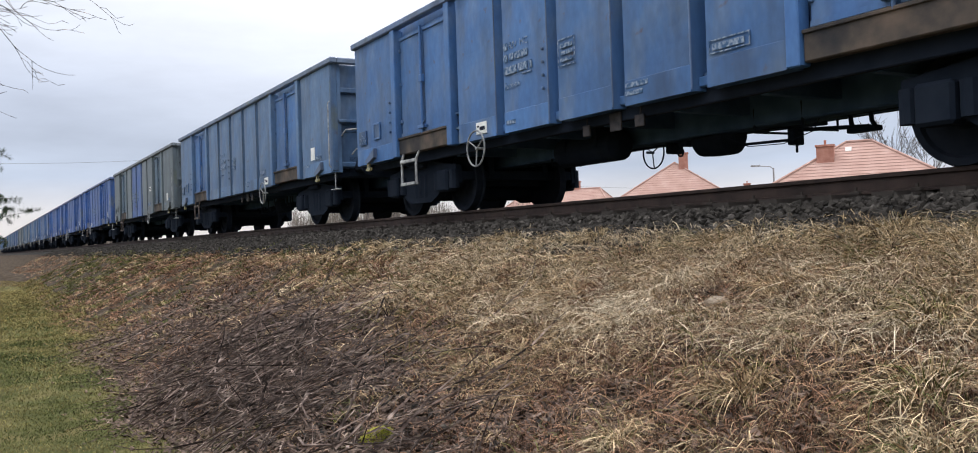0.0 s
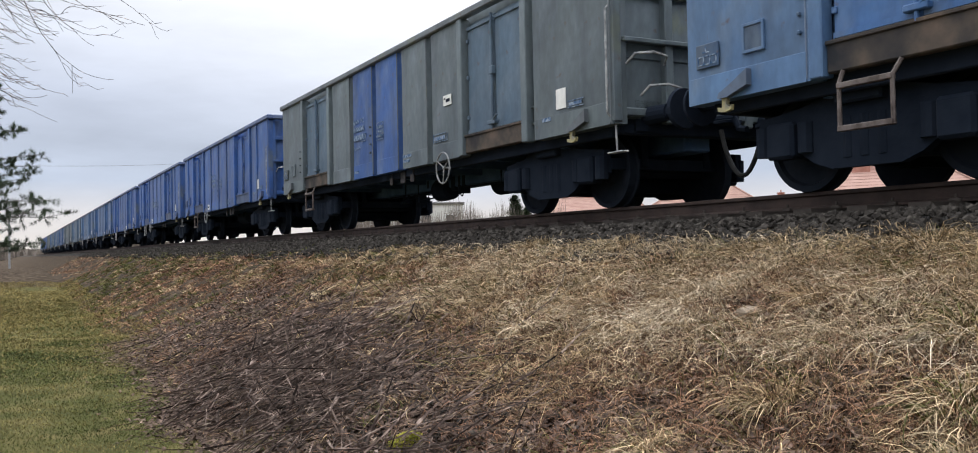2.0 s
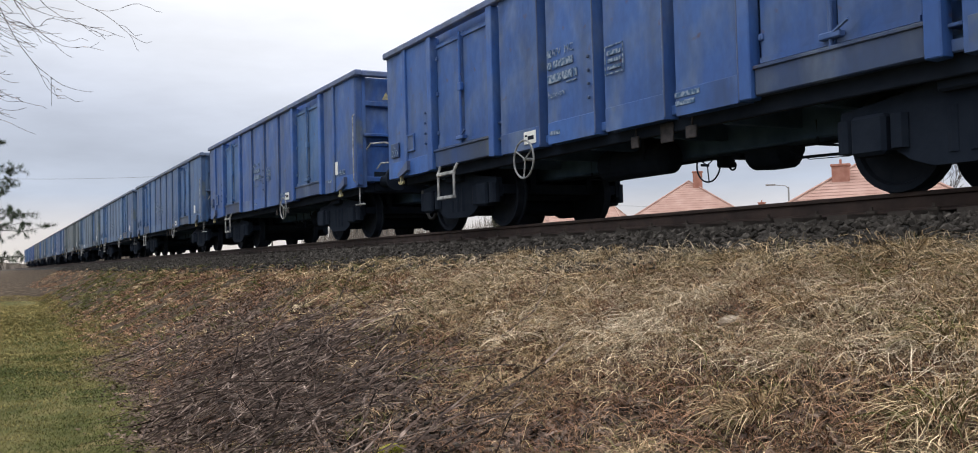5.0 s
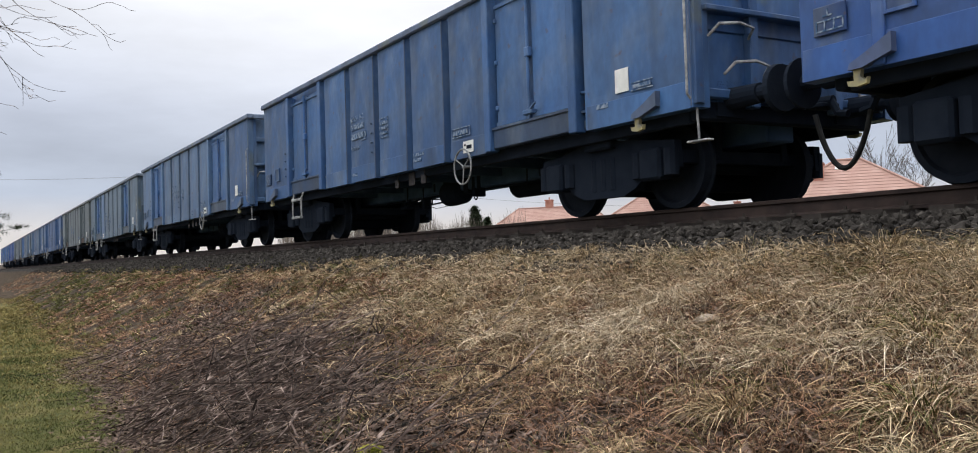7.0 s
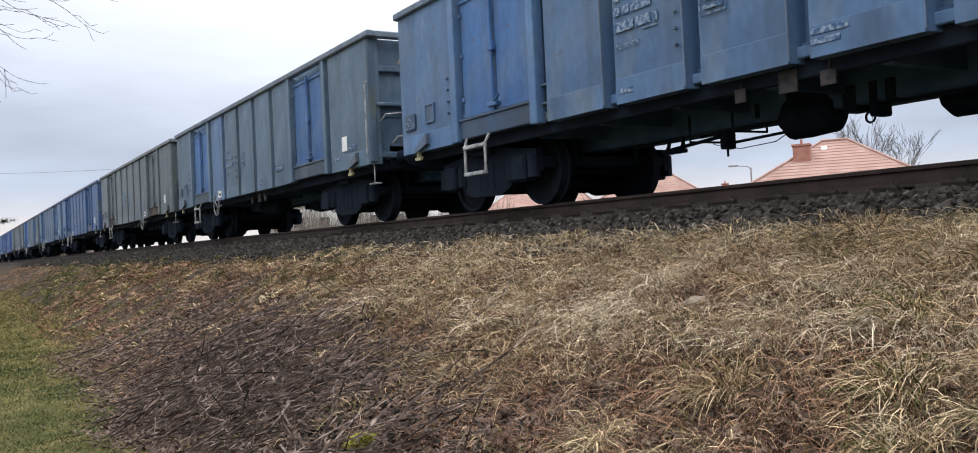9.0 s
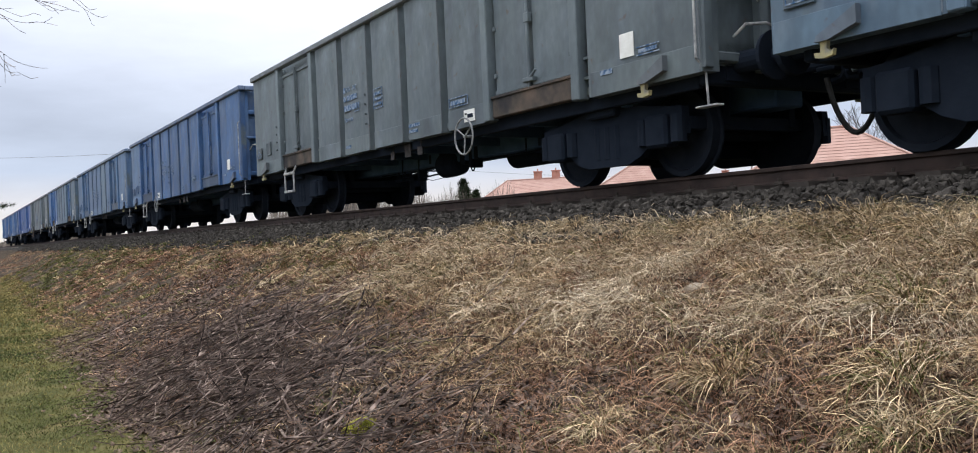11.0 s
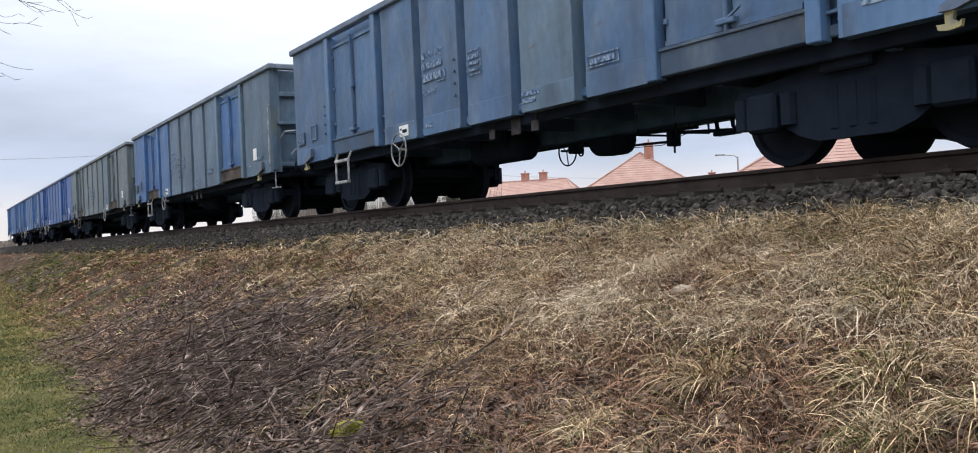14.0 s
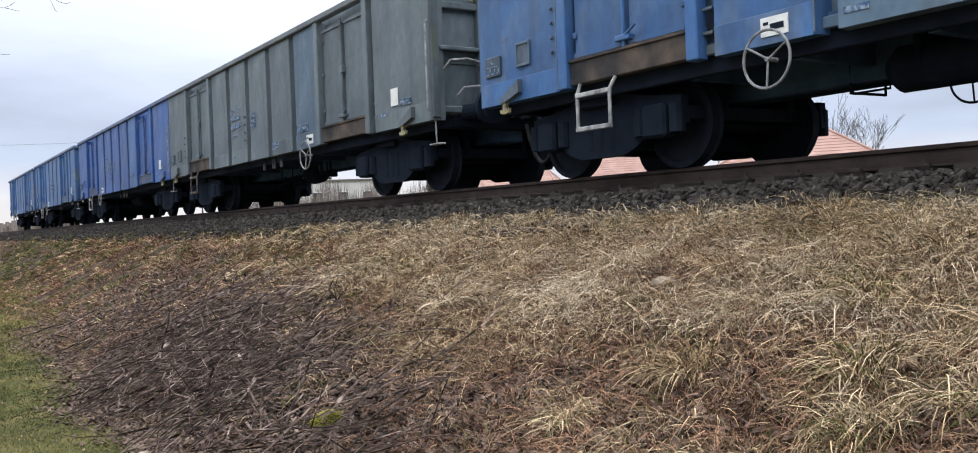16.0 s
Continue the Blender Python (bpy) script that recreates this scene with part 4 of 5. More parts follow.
    for a, b, c, d in ((-6.16, -6.13, 1.30, 1.58), (-5.91, -5.88, 1.30, 1.58), (-6.13, -5.91, 1.30, 1.33), (-6.13, -5.91, 1.55, 1.58)):
        box(bm, a, b, f - 0.012, f + 0.012, c, d, 0.003)
    part("plate_frame", bm, PAINT, wagon).matrix_basis = at(0)
    bm = bmesh.new()
    box(bm, -6.13, -5.91, f, f + 0.014, 1.33, 1.55)
    part("plate_pocket", bm, PAINT, wagon, "dark empty plate pocket").matrix_basis = at(0)
    for k in range(4):
        for x in (-5.46, -0.88):
            bm = bmesh.new()
            box(bm, x - 0.016, x + 0.016, f - 0.02, f + 0.012, 1.34 + 0.16 * k, 1.375 + 0.16 * k, 0.006)
            part("lashing_lug", bm, PAINT, wagon).matrix_basis = at(0)


def make_wagon():
    wagon = new("goods_wagon")
    # shell: floor and four walls
    bm = bmesh.new()
    box(bm, -6.72, 6.72, -1.30, 1.30, 1.02, 1.10)
    part("floor_plate", bm, LIFTED_GRIME, wagon)
    for y in (-1.225, 1.225):
        bm = bmesh.new()
        box(bm, -6.72, 6.72, y - 0.03, y + 0.03, 1.02, 3.085)
        part("side_wall", bm, PAINT, wagon)
    for s in (-1, 1):
        wagon_side(wagon, s)
        # end wall with cross ribs, ladder and steps
        bm = bmesh.new()
        x = s * 6.76
        box(bm, x - 0.03, x + 0.03, -1.30, 1.30, 1.0, 3.0)
        part("end_wall", bm, PAINT, wagon)
        for z in (1.02, 2.45):
            bm = bmesh.new()
            box(bm, min(x, x + s * 0.11), max(x, x + s * 0.11), -1.34, 1.34, z, z + 0.10, 0.015)
            part("end_rib", bm, PAINT, wagon)
        bm = bmesh.new()
        box(bm, min(x, x + s * 0.17), max(x, x + s * 0.17), -1.31, 1.31, 1.87, 1.93, 0.012)
        box(bm, min(x, x + s * 0.05), max(x, x + s * 0.05), -1.31, 1.31, 1.70, 1.88, 0.01)
        part("end_ledge", bm, PAINT, wagon)
        for y in (-1.38, -0.62, 0.62, 1.38):
            bm = bmesh.new()
            box(bm, min(x, x + s * 0.13), max(x, x + s * 0.13), y - 0.06, y + 0.06, 0.95, 2.99, 0.012)
            part("end_post", bm, PAINT, wagon)
        bm = bmesh.new()
        xx = x + s * 0.2
        for y in (-1.30, -0.86):
            rod(bm, (xx, s * -y, 1.05), (xx, s * -y, 2.3), 0.014)
        for z in (1.15, 1.48, 1.82, 2.15):
            rod(bm, (xx, s * 1.30, z), (xx, s * 0.86, z), 0.014)
        for z in (1.2, 1.95):
            box(bm, min(x, xx), max(x, xx), s * 1.28 - 0.01, s * 1.28 + 0.01, z, z + 0.03)
        part("end_ladder", bm, WHITE, wagon, "thin pale end ladder")
        for z, y0 in ((1.36, 0.55), (1.72, 0.75)):
            bm = bmesh.new()
            chain(bm, [(x + s * 0.12, -s * (y0 + 0.5), z - 0.10), (x + s * 0.24, -s * (y0 + 0.46), z), (x + s * 0.26, -s * (y0 + 0.2), z + 0.03), (x + s * 0.24, -s * y0, z), (x + s * 0.12, -s * (y0 - 0.05), z - 0.08)], 0.016)
            part("end_handle", bm, WHITE, wagon, "pale bent grab handle")
        bm = bmesh.new()
        prism(bm, [(0, 0), (0.16, 0), (0.08, 0.14)], -0.004, 0.004)
        g = part("warning_sign", bm, YELLOW, wagon, "small yellow warning triangle")
        g.matrix_basis = pose(x + s * 0.14, -0.92 if s > 0 else 0.92, 2.58, 0, 0, 90)
        # buffers, draw hook, hose
        for y in (-0.875, 0.875):
            bm = bmesh.new()
            rod(bm, (x, y, 1.04), (x + s * 0.42, y, 1.04), 0.115, 0.10, 14)
            rod(bm, (x + s * 0.42, y, 1.04), (x + s * 0.66, y, 1.04), 0.075, seg=12)
            rod(bm, (x + s * 0.65, y, 1.04), (x + s * 0.70, y, 1.04), 0.235, 0.225, 20)
            box(bm, min(x, x + s * 0.03), max(x, x + s * 0.03), y - 0.19, y + 0.19, 0.86, 1.22)
            part("buffer", bm, GRIME, wagon, "round steel buffer with grease")
        bm = bmesh.new()
        rod(bm, (x, 0, 1.02), (x + s * 0.55, 0, 1.0), 0.05, seg=8)
        chain(bm, [(x + s * 0.52, 0, 1.0), (x + s * 0.6, 0, 0.86), (x + s * 0.72, 0, 0.84)], 0.04)
        box(bm, min(x + s * 0.30, x + s * 0.52), max(x + s * 0.30, x + s * 0.52), -0.13, 0.13, 0.93, 0.98, 0.01)
        part("draw_hook", bm, GRIME, wagon)
        bm = bmesh.new()
        if s < 0:
            rod(bm, (x, 0.3, 0.86), (x + s * 0.4, 0.2, 0.82), 0.03, seg=8)
            part("hose_tap", bm, GRIME, wagon)
        else:
            pts = [(x + 0.42 + 0.56 * k / 12, -0.12 + 0.12 * k / 12, 0.86 - 0.56 * math.sin(math.pi * k / 12) ** 0.75) for k in range(13)]
            chain(bm, pts, 0.028, 8)
            part("brake_hose", bm, RUBBER, wagon, "black rubber brake hose hanging in a loop")
        bm = bmesh.new()
        box(bm, min(x, x - s * 0.12), max(x, x - s * 0.12), -1.30, 1.30, 0.82, 1.06, 0.02)
        part("headstock", bm, GRIME, wagon)
    # rim round the top
    bm = bmesh.new()
    for y in (-1.43, 1.43):
        box(bm, -7.02, 7.02, y - 0.07, y + 0.07, 2.99, 3.10, 0.018)
    for x in (-6.945, 6.945):
        box(bm, x - 0.075, x + 0.075, -1.36, 1.36, 2.985, 3.095, 0.018)
    part("top_rail", bm, PAINT, wagon)
    # underframe
    bm = bmesh.new()
    box(bm, -6.62, 6.62, -0.21, 0.21, 0.66, 1.03, 0.02)
    part("centre_sill", bm, LIFTED_GRIME, wagon, "steel centre sill in lightened blue-grey that fills in its shade")
    for y in (-1.24, 1.24):
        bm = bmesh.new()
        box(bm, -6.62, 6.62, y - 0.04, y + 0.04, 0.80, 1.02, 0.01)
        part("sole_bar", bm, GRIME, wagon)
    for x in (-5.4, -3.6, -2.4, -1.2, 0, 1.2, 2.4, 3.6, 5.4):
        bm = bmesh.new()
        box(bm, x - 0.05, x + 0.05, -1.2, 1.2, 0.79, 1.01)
        part("cross_member", bm, LIFTED_GRIME, wagon)
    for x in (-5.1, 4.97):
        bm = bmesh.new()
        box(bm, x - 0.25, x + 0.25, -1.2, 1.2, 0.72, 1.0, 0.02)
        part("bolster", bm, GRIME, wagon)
    # brake gear slung in the middle
    bm = bmesh.new()
    rod(bm, (-1.95, -0.42, 0.68), (-0.75, -0.42, 0.68), 0.20, seg=18)
    rod(bm, (-2.05, -0.42, 0.68), (-1.95, -0.42, 0.68), 0.11, 0.20, 16)
    rod(bm, (-0.75, -0.42, 0.68), (-0.65, -0.42, 0.68), 0.20, 0.11, 16)
    for x in (-1.7, -1.0):
        box(bm, x - 0.03, x + 0.03, -0.63, -0.21, 0.66, 0.95, 0.008)
    part("air_reservoir", bm, GRIME, wagon, "black air reservoir cylinder")
    bm = bmesh.new()
    lathe_x = [(0.10, 0.13), (0.16, 0.19), (0.42, 0.21), (0.66, 0.21), (0.70, 0.16), (0.78, 0.10)]
    for (xa, ra), (xb, rb) in zip(lathe_x, lathe_x[1:]):
        rod(bm, (xa, 0.12, 0.64), (xb, 0.12, 0.64), ra, rb, 18)
    box(bm, 0.16, 0.64, -0.02, 0.26, 0.64, 0.9, 0.02)
    part("brake_cylinder", bm, GRIME, wagon, "black brake cylinder")
    bm = bmesh.new()
    # pull rods
    rod(bm, (0.7, 0.10, 0.53), (1.62, 0.10, 0.50), 0.016)
    rod(bm, (0.78, 0.10, 0.66), (2.0, 0.10, 0.62), 0.018)
    rod(bm, (1.60, 0.10, 0.60), (2.52, 0.10, 0.53), 0.022)
    rod(bm, (2.0, 0.05, 0.68), (3.5, 0.0, 0.66), 0.02)
    rod(bm, (-3.6, 0.0, 0.66), (-2.0, 0.02, 0.64), 0.018)
    rod(bm, (-2.0, 0.02, 0.64), (0.12, 0.10, 0.66), 0.018)
    # levers and hangers
    box(bm, 1.54, 1.64, 0.02, 0.18, 0.44, 0.62, 0.012)
    rod(bm, (1.60, 0.1, 0.44), (1.60, 0.1, 0.36), 0.014)
    for x in (2.32, 2.56):
        chain(bm, [(x, 0.1, 0.86), (x - 0.04, 0.1, 0.76), (x - 0.02, 0.1, 0.58), (x + 0.03, 0.1, 0.5)], 0.024)
    box(bm, 2.28, 2.62, 0.04, 0.16, 0.48, 0.53, 0.01)
    for x, z in ((1.95, 0.56), (1.30, 0.60), (-2.12, 0.60), (-2.62, 0.58)):
        chain(bm, [(x, -0.2, 0.85), (x, -0.2, z), (x + 0.02, 0.3, z), (x + 0.02, 0.3, 0.85)], 0.015)
    chain(bm, [(-2.95, 0.3, 0.82), (-2.95, 0.3, 0.64), (-2.55, 0.3, 0.64), (-2.55, 0.3, 0.82)], 0.013)
    for x, w, z in ((-0.34, 0.10, 0.53), (-0.08, 0.16, 0.60), (-0.52, 0.12, 0.64), (-2.35, 0.14, 0.68), (1.05, 0.08, 0.70)):
        box(bm, x - w / 2, x + w / 2, 0.0, 0.22, z, 0.86, 0.015)
    ring(bm, (-0.22, 0.1, 0.54), 0.05, 0.012, 12)
    # slack cable
    chain(bm, [(0.78, -0.1, 0.60), (1.1, -0.1, 0.47), (1.6, -0.1, 0.45), (2.0, -0.1, 0.54), (2.1, -0.1, 0.7)], 0.006, 4)
    part("brake_rigging", bm, GRIME, wagon, "black brake rods and hangers")
    for x, w, h in ((-0.25, 0.13, 0.13), (0.3, 0.2, 0.2), (0.72, 0.16, 0.13)):
        bm = bmesh.new()
        box(bm, x - w / 2, x + w / 2, -1.31, -1.285, 0.70, 0.70 + h, 0.006)
        rod(bm, (x, -1.29, 0.7 + h), (x, -1.27, 0.95), 0.012)
        part("brake_plate", bm, DIMPLATE, wagon, "small grimy brake plate")
    for x in (-5.1, 4.97):
        bogie(wagon, x)
    return wagon


BLUE, DEEP, FADED, GREY, OLIVE, NAVY = (0.060, 0.150, 0.345, 1), (0.036, 0.104, 0.325, 1), (0.085, 0.158, 0.285, 1), (0.10, 0.155, 0.215, 1), (0.122, 0.148, 0.158, 1), (0.045, 0.112, 0.262, 1)
# each wagon from the tail forward: paint of the body, of the doors, share of repainted panels and their paint
TRAIN = [(BLUE, BLUE, 0.0, BLUE), (BLUE, BLUE, 0.1, FADED), (DEEP, DEEP, 0.1, BLUE), (OLIVE, OLIVE, 0.15, GREY), (GREY, BLUE, 0.0, GREY), (FADED, FADED, 0.35, GREY),
         (NAVY, NAVY, 0.15, FADED), (OLIVE, OLIVE, 0.2, GREY), (GREY, BLUE, 0.2, FADED), (FADED, BLUE, 0.4, NAVY), (NAVY, BLUE, 0.2, BLUE), (DEEP, BLUE, 0.1, BLUE),
         (DEEP, DEEP, 0.1, BLUE), (DEEP, DEEP, 0.0, BLUE), (OLIVE, GREY, 0.0, DEEP), (FADED, BLUE, 0.25, BLUE), (BLUE, BLUE, 0.1, FADED), (BLUE, BLUE, 0.2, FADED), (FADED, FADED, 0.1, BLUE)]
NAMES = {BLUE: "blue", DEEP: "deep blue", FADED: "faded grey-blue", GREY: "patched grey and blue", OLIVE: "weathered grey-green", NAVY: "dark slate blue"}
PITCH = 14.98
# slack in the couplings, and where the brake wheel sits on each wagon
SLACK = {0: 4.0, 1: 2.4, 2: 1.0, 3: -0.14, 4: -0.08, 5: 0.18, 6: 0.17, 7: 0.14, 8: -0.2, 9: -0.15, 12: -1.09, 13: -2.54, 14: -3.6, 15: -3.45, 16: -3.33, 17: -3.3, 18: -3.3}
WHEEL_AT = {15: 2.5, 14: 2.5, 10: 2.42, 3: 2.55, 9: 2.5, 11: 1.25, 13: -2.45, 12: -2.3, 7: 2.5}
TURNED = (3, 7, 9, 10, 11, 14, 15)      # these run with the brake gear the other way round
HALF = {4: (-1.5, BLUE), 6: (-5.4, FADED)}      # these have other paint behind that place
REPAINTED = {14: (-1.32, -0.07)}      # bays whose panels were painted anew, by their middles
RUSTY_SILL = (3, 4, 7, 14, 15, 16)      # the others have painted door sills
DULL_STEP = (3, 13, 14, 15)      # their steps have lost their white
SHORT = (0, 1, 11, 12, 13)      # these are one bay shorter, with a post in each end panel


def shorten(w, x0, x1):
    """Takes the stretch from x0 to x1 out of a wagon and closes the gap."""
    cut = x1 - x0
    for o in list(w.children):
        m = o.matrix_basis.copy()
        xs = [(m @ v.co).x for v in o.data.vertices]
        if min(xs) > x1 - 0.07 or (o.children and min(xs) > x0):
            o.location.x -= cut
        elif min(xs) > x0 - 0.02 and max(xs) < x1 + 0.02:
            bpy.data.objects.remove(o)
        elif max(xs) > x0 + 0.05:
            o.data = o.data.copy()
            back = m.inverted()
            for v in o.data.vertices:
                p = m @ v.co
                p.x = p.x - cut if p.x > x1 else min(p.x, x0)
                v.co = back @ p


def squeeze(w):
    """Fits a shortened wagon to its narrower bays."""
    a = (-7.2, -6.97, -5.28, -3.36, -2.05, -0.80, 0.45, 1.82, 3.74, 5.72, 6.0)
    b = (-7.07, -6.84, -5.117, -3.178, -1.981, -0.797, 0.43, 1.594, 3.504, 5.541, 5.82)
    drawn = ("side_panel", "end_panel", "foot_plate", "rolled_edge", "top_rail", "side_wall", "side_sill", "sole_bar", "centre_sill", "floor_plate", "door_sill")
    for o in w.children:
        m = o.matrix_basis.copy()
        if o.name.split(".")[0] in drawn:
            o.data = o.data.copy()
            back = m.inverted()
            for v in o.data.vertices:
                p = m @ v.co
                p.x = float(np.interp(p.x, a, b))
                v.co = back @ p
        else:
            xs = [(m @ v.co).x for v in o.data.vertices]
            c = (min(xs) + max(xs)) / 2
            o.location.x += float(np.interp(c, a, b)) - c
    for s in (-1, 1):
        for x in (-6.06, 4.35):
            bm = bmesh.new()
            box(bm, x - 0.055, x + 0.055, -0.15, -0.09, Z0, Z1, 0.01)
            part("end_post", bm, PAINT, w).matrix_basis = Matrix.Translation((0, s * 1.33, 0)) @ (Matrix.Identity(4) if s < 0 else Matrix.Scale(-1, 4, (0, 1, 0)))


def build_train():
    first = make_wagon()
    row = [first] + [copy_thing(first, Matrix.Identity(4)) for _ in TRAIN[1:]]
    out = []
    for n, (paint, doors, share, patch) in enumerate(TRAIN):
        w = row[n]
        r = random.Random(100 + n)
        tagged(w, f"{NAMES[paint]} steel open goods wagon rolling on the rails", "goods wagon", "wagons of the train")
        for o in w.children:
            kind = o.name.split(".")[0]
            if kind == "hand_wheel":
                o.location.x = WHEEL_AT.get(n, -2.45)
            elif kind == "brake_sign":
                o.location.x = (WHEEL_AT.get(n, -2.45) + 2.64) * (1 if o.location.y < 0 else -1)
                o.location.z = 0.78 if n == 14 else 0.0
            elif kind == "door_sill" and n not in RUSTY_SILL:
                o.data = o.data.copy()
                o.data.materials[0] = PAINT
                o["label"] = "grimy painted door sill"
            elif kind == "hanging_step" and n in DULL_STEP:
                o.data = o.data.copy()
                o.data.materials[0] = DULL
                o["label"] = "rust-brown steel frame step"
            elif kind in ("brake_rigging", "air_reservoir", "brake_cylinder") and n in TURNED:
                o.matrix_basis = pose(0, 0, 0, 0, 0, 180)
        if n in SHORT:
            shorten(w, 1.80, 2.96)
            squeeze(w)
        panel_paint = {}
        for o in w.children_recursive:
            kind = o.name.split(".")[0]
            c = doors if kind in ("door_leaf", "hinge", "lock_bar") else paint
            if kind in ("side_panel", "end_panel") and r.random() < share:
                c = patch
            if kind == "side_panel" and any(abs(o.matrix_basis.translation.x - q) < 0.2 for q in REPAINTED.get(n, ())):
                c = DEEP
            if n in HALF and kind in ("side_panel", "end_panel", "door_post") and o.matrix_basis.translation.x < HALF[n][0]:
                c = HALF[n][1]
            v = r.uniform(0.86, 1.14)
            if kind in ("top_rail", "door_post"):
                v *= 1.1
            if kind in ("card_holder", "plate_pocket", "lashing_lug", "door_sill"):
                v *= 0.5
            if kind in ("side_panel", "end_panel", "foot_plate"):
                # a panel and its foot plate were painted together
                xs = [(o.matrix_basis @ q.co).x for q in o.data.vertices]
                x = (min(xs) + max(xs)) / 2
                key = (round(x * 2), o.location.y > 0)
                panel_paint.setdefault(key, {})[kind] = o
            o.color = (c[0] * v, c[1] * v, c[2] * v, 1)
            if kind in ("top_rail", "rolled_edge", "bracket"):
                o.color = (c[0] * 0.6 + 0.085, c[1] * 0.6 + 0.085, c[2] * 0.6 + 0.09, 1)
        for pair in panel_paint.values():
            if "foot_plate" in pair and len(pair) == 2:
                pair["foot_plate"].color = [o for k, o in pair.items() if k != "foot_plate"][0].color
        out.append(w)
    return out


WAGONS = build_train()


# ---- beyond the track ----
def compass(left, dist):
    """A place at so many degrees left of the way across the track, and so many metres off."""
    a = radians(left)
    return -math.sin(a) * dist, math.cos(a) * dist


def hip_roof(bm, hx, hy, z0, z1, ridge):
    """A hip roof over a rectangle; ridge: half the ridge's length along x."""
    e = [bm.verts.new(p) for p in ((-hx, -hy, z0), (hx, -hy, z0), (hx, hy, z0), (-hx, hy, z0))]
    if ridge > 0.01:
        a, b = bm.verts.new((-ridge, 0, z1)), bm.verts.new((ridge, 0, z1))
        for f in ((e[0], e[1], b, a), (e[1], e[2], b), (e[2], e[3], a, b), (e[3], e[0], a)):
            bm.faces.new(f)
    else:
        a = bm.verts.new((0, 0, z1))
        for i in range(4):
            bm.faces.new((e[i], e[(i + 1) % 4], a))
    bm.faces.new(e[::-1])


def courses(roof, hx, hy, z0, z1, ridge, step):
    """Proud tile courses on the roof slopes, and caps on hips and ridge."""
    n = int(math.hypot(hy, z1 - z0) / step)
    for i in range(1, n):
        u = i / n
        x, y, z = hx + (ridge - hx) * u, hy * (1 - u), z0 + (z1 - z0) * u
        bm = bmesh.new()
        chain(bm, [(-x, -y, z + 0.012), (x, -y, z + 0.012), (x, y, z + 0.012), (-x, y, z + 0.006), (-x, -y, z + 0.006)], 0.014, 4)
        part("tile_course", bm, ROOFTILE, roof)
    for p in ((-hx, -hy), (hx, -hy), (hx, hy), (-hx, hy)):
        bm = bmesh.new()
        rod(bm, (*p, z0 + 0.03), (math.copysign(ridge, p[0]), 0, z1 + 0.03), 0.08, seg=6)
        part("hip_cap", bm, ROOFTILE, roof)
    if ridge > 0.01:
        bm = bmesh.new()
        rod(bm, (-ridge - 0.05, 0, z1 + 0.03), (ridge + 0.05, 0, z1 + 0.03), 0.09, seg=6)
        part("ridge_cap", bm, ROOFTILE, roof)


def house(left, dist, turn, hx, hy, eaves, top, ridge, chimneys, label, skylight=None):
    x, y = compass(left, dist)
    g = float(ground_z(x, y))
    h = tagged(new("house"), label, "house", "houses beyond the track")
    h.matrix_basis = pose(x, y, g, 0, 0, turn)
    bm = bmesh.new()
    box(bm, -hx + 0.5, hx - 0.5, -hy + 0.5, hy - 0.5, -0.2, eaves + 0.05)
    part("wall", bm, RENDERWALL, h)
    bm = bmesh.new()
    hip_roof(bm, hx, hy, eaves, top, ridge)
    roof = part("roof", bm, ROOFTILE, h, "red tiled hipped roof")
    courses(roof, hx, hy, eaves, top, ridge, 0.34)
    for cx, cy, w, z0, z1 in chimneys:
        bm = bmesh.new()
        box(bm, cx - w / 2, cx + w / 2, cy - w * 0.4, cy + w * 0.4, z0, z1, 0.02)
        box(bm, cx - w / 2 - 0.06, cx + w / 2 + 0.06, cy - w * 0.4 - 0.06, cy + w * 0.4 + 0.06, z1 - 0.02, z1 + 0.1, 0.01)
        rod(bm, (cx, cy, z1 + 0.1), (cx, cy, z1 + 0.38), 0.07, seg=8)
        part("chimney", bm, BRICK, h, "red brick chimney")
    for s in (-1, 1):
        for k in (-0.5, 0.0, 0.5):
            bm = bmesh.new()
            box(bm, hx * k - 0.55, hx * k + 0.55, s * (hy - 0.5) - 0.04, s * (hy - 0.5) + 0.04, 1.0, 2.4, 0.02)
            win = part("window", bm, FRAMEWHITE, h)
            bm = bmesh.new()
            for q in (-0.26, 0.26):
                box(bm, hx * k + q - 0.22, hx * k + q + 0.22, s * (hy - 0.5) - 0.05, s * (hy - 0.5) + 0.05, 1.1, 2.3)
            part("pane", bm, PANE, win)
    if skylight:
        sx, sy, sz, pitch = skylight
        bm = bmesh.new()
        box(bm, -0.16, 0.16, -0.22, 0.22, 0.0, 0.06, 0.01)
        sk = part("skylight", bm, RENDERWALL, roof, "white framed roof window")
        sk.matrix_basis = pose(sx, sy, sz, pitch, 0, 0)
    return h


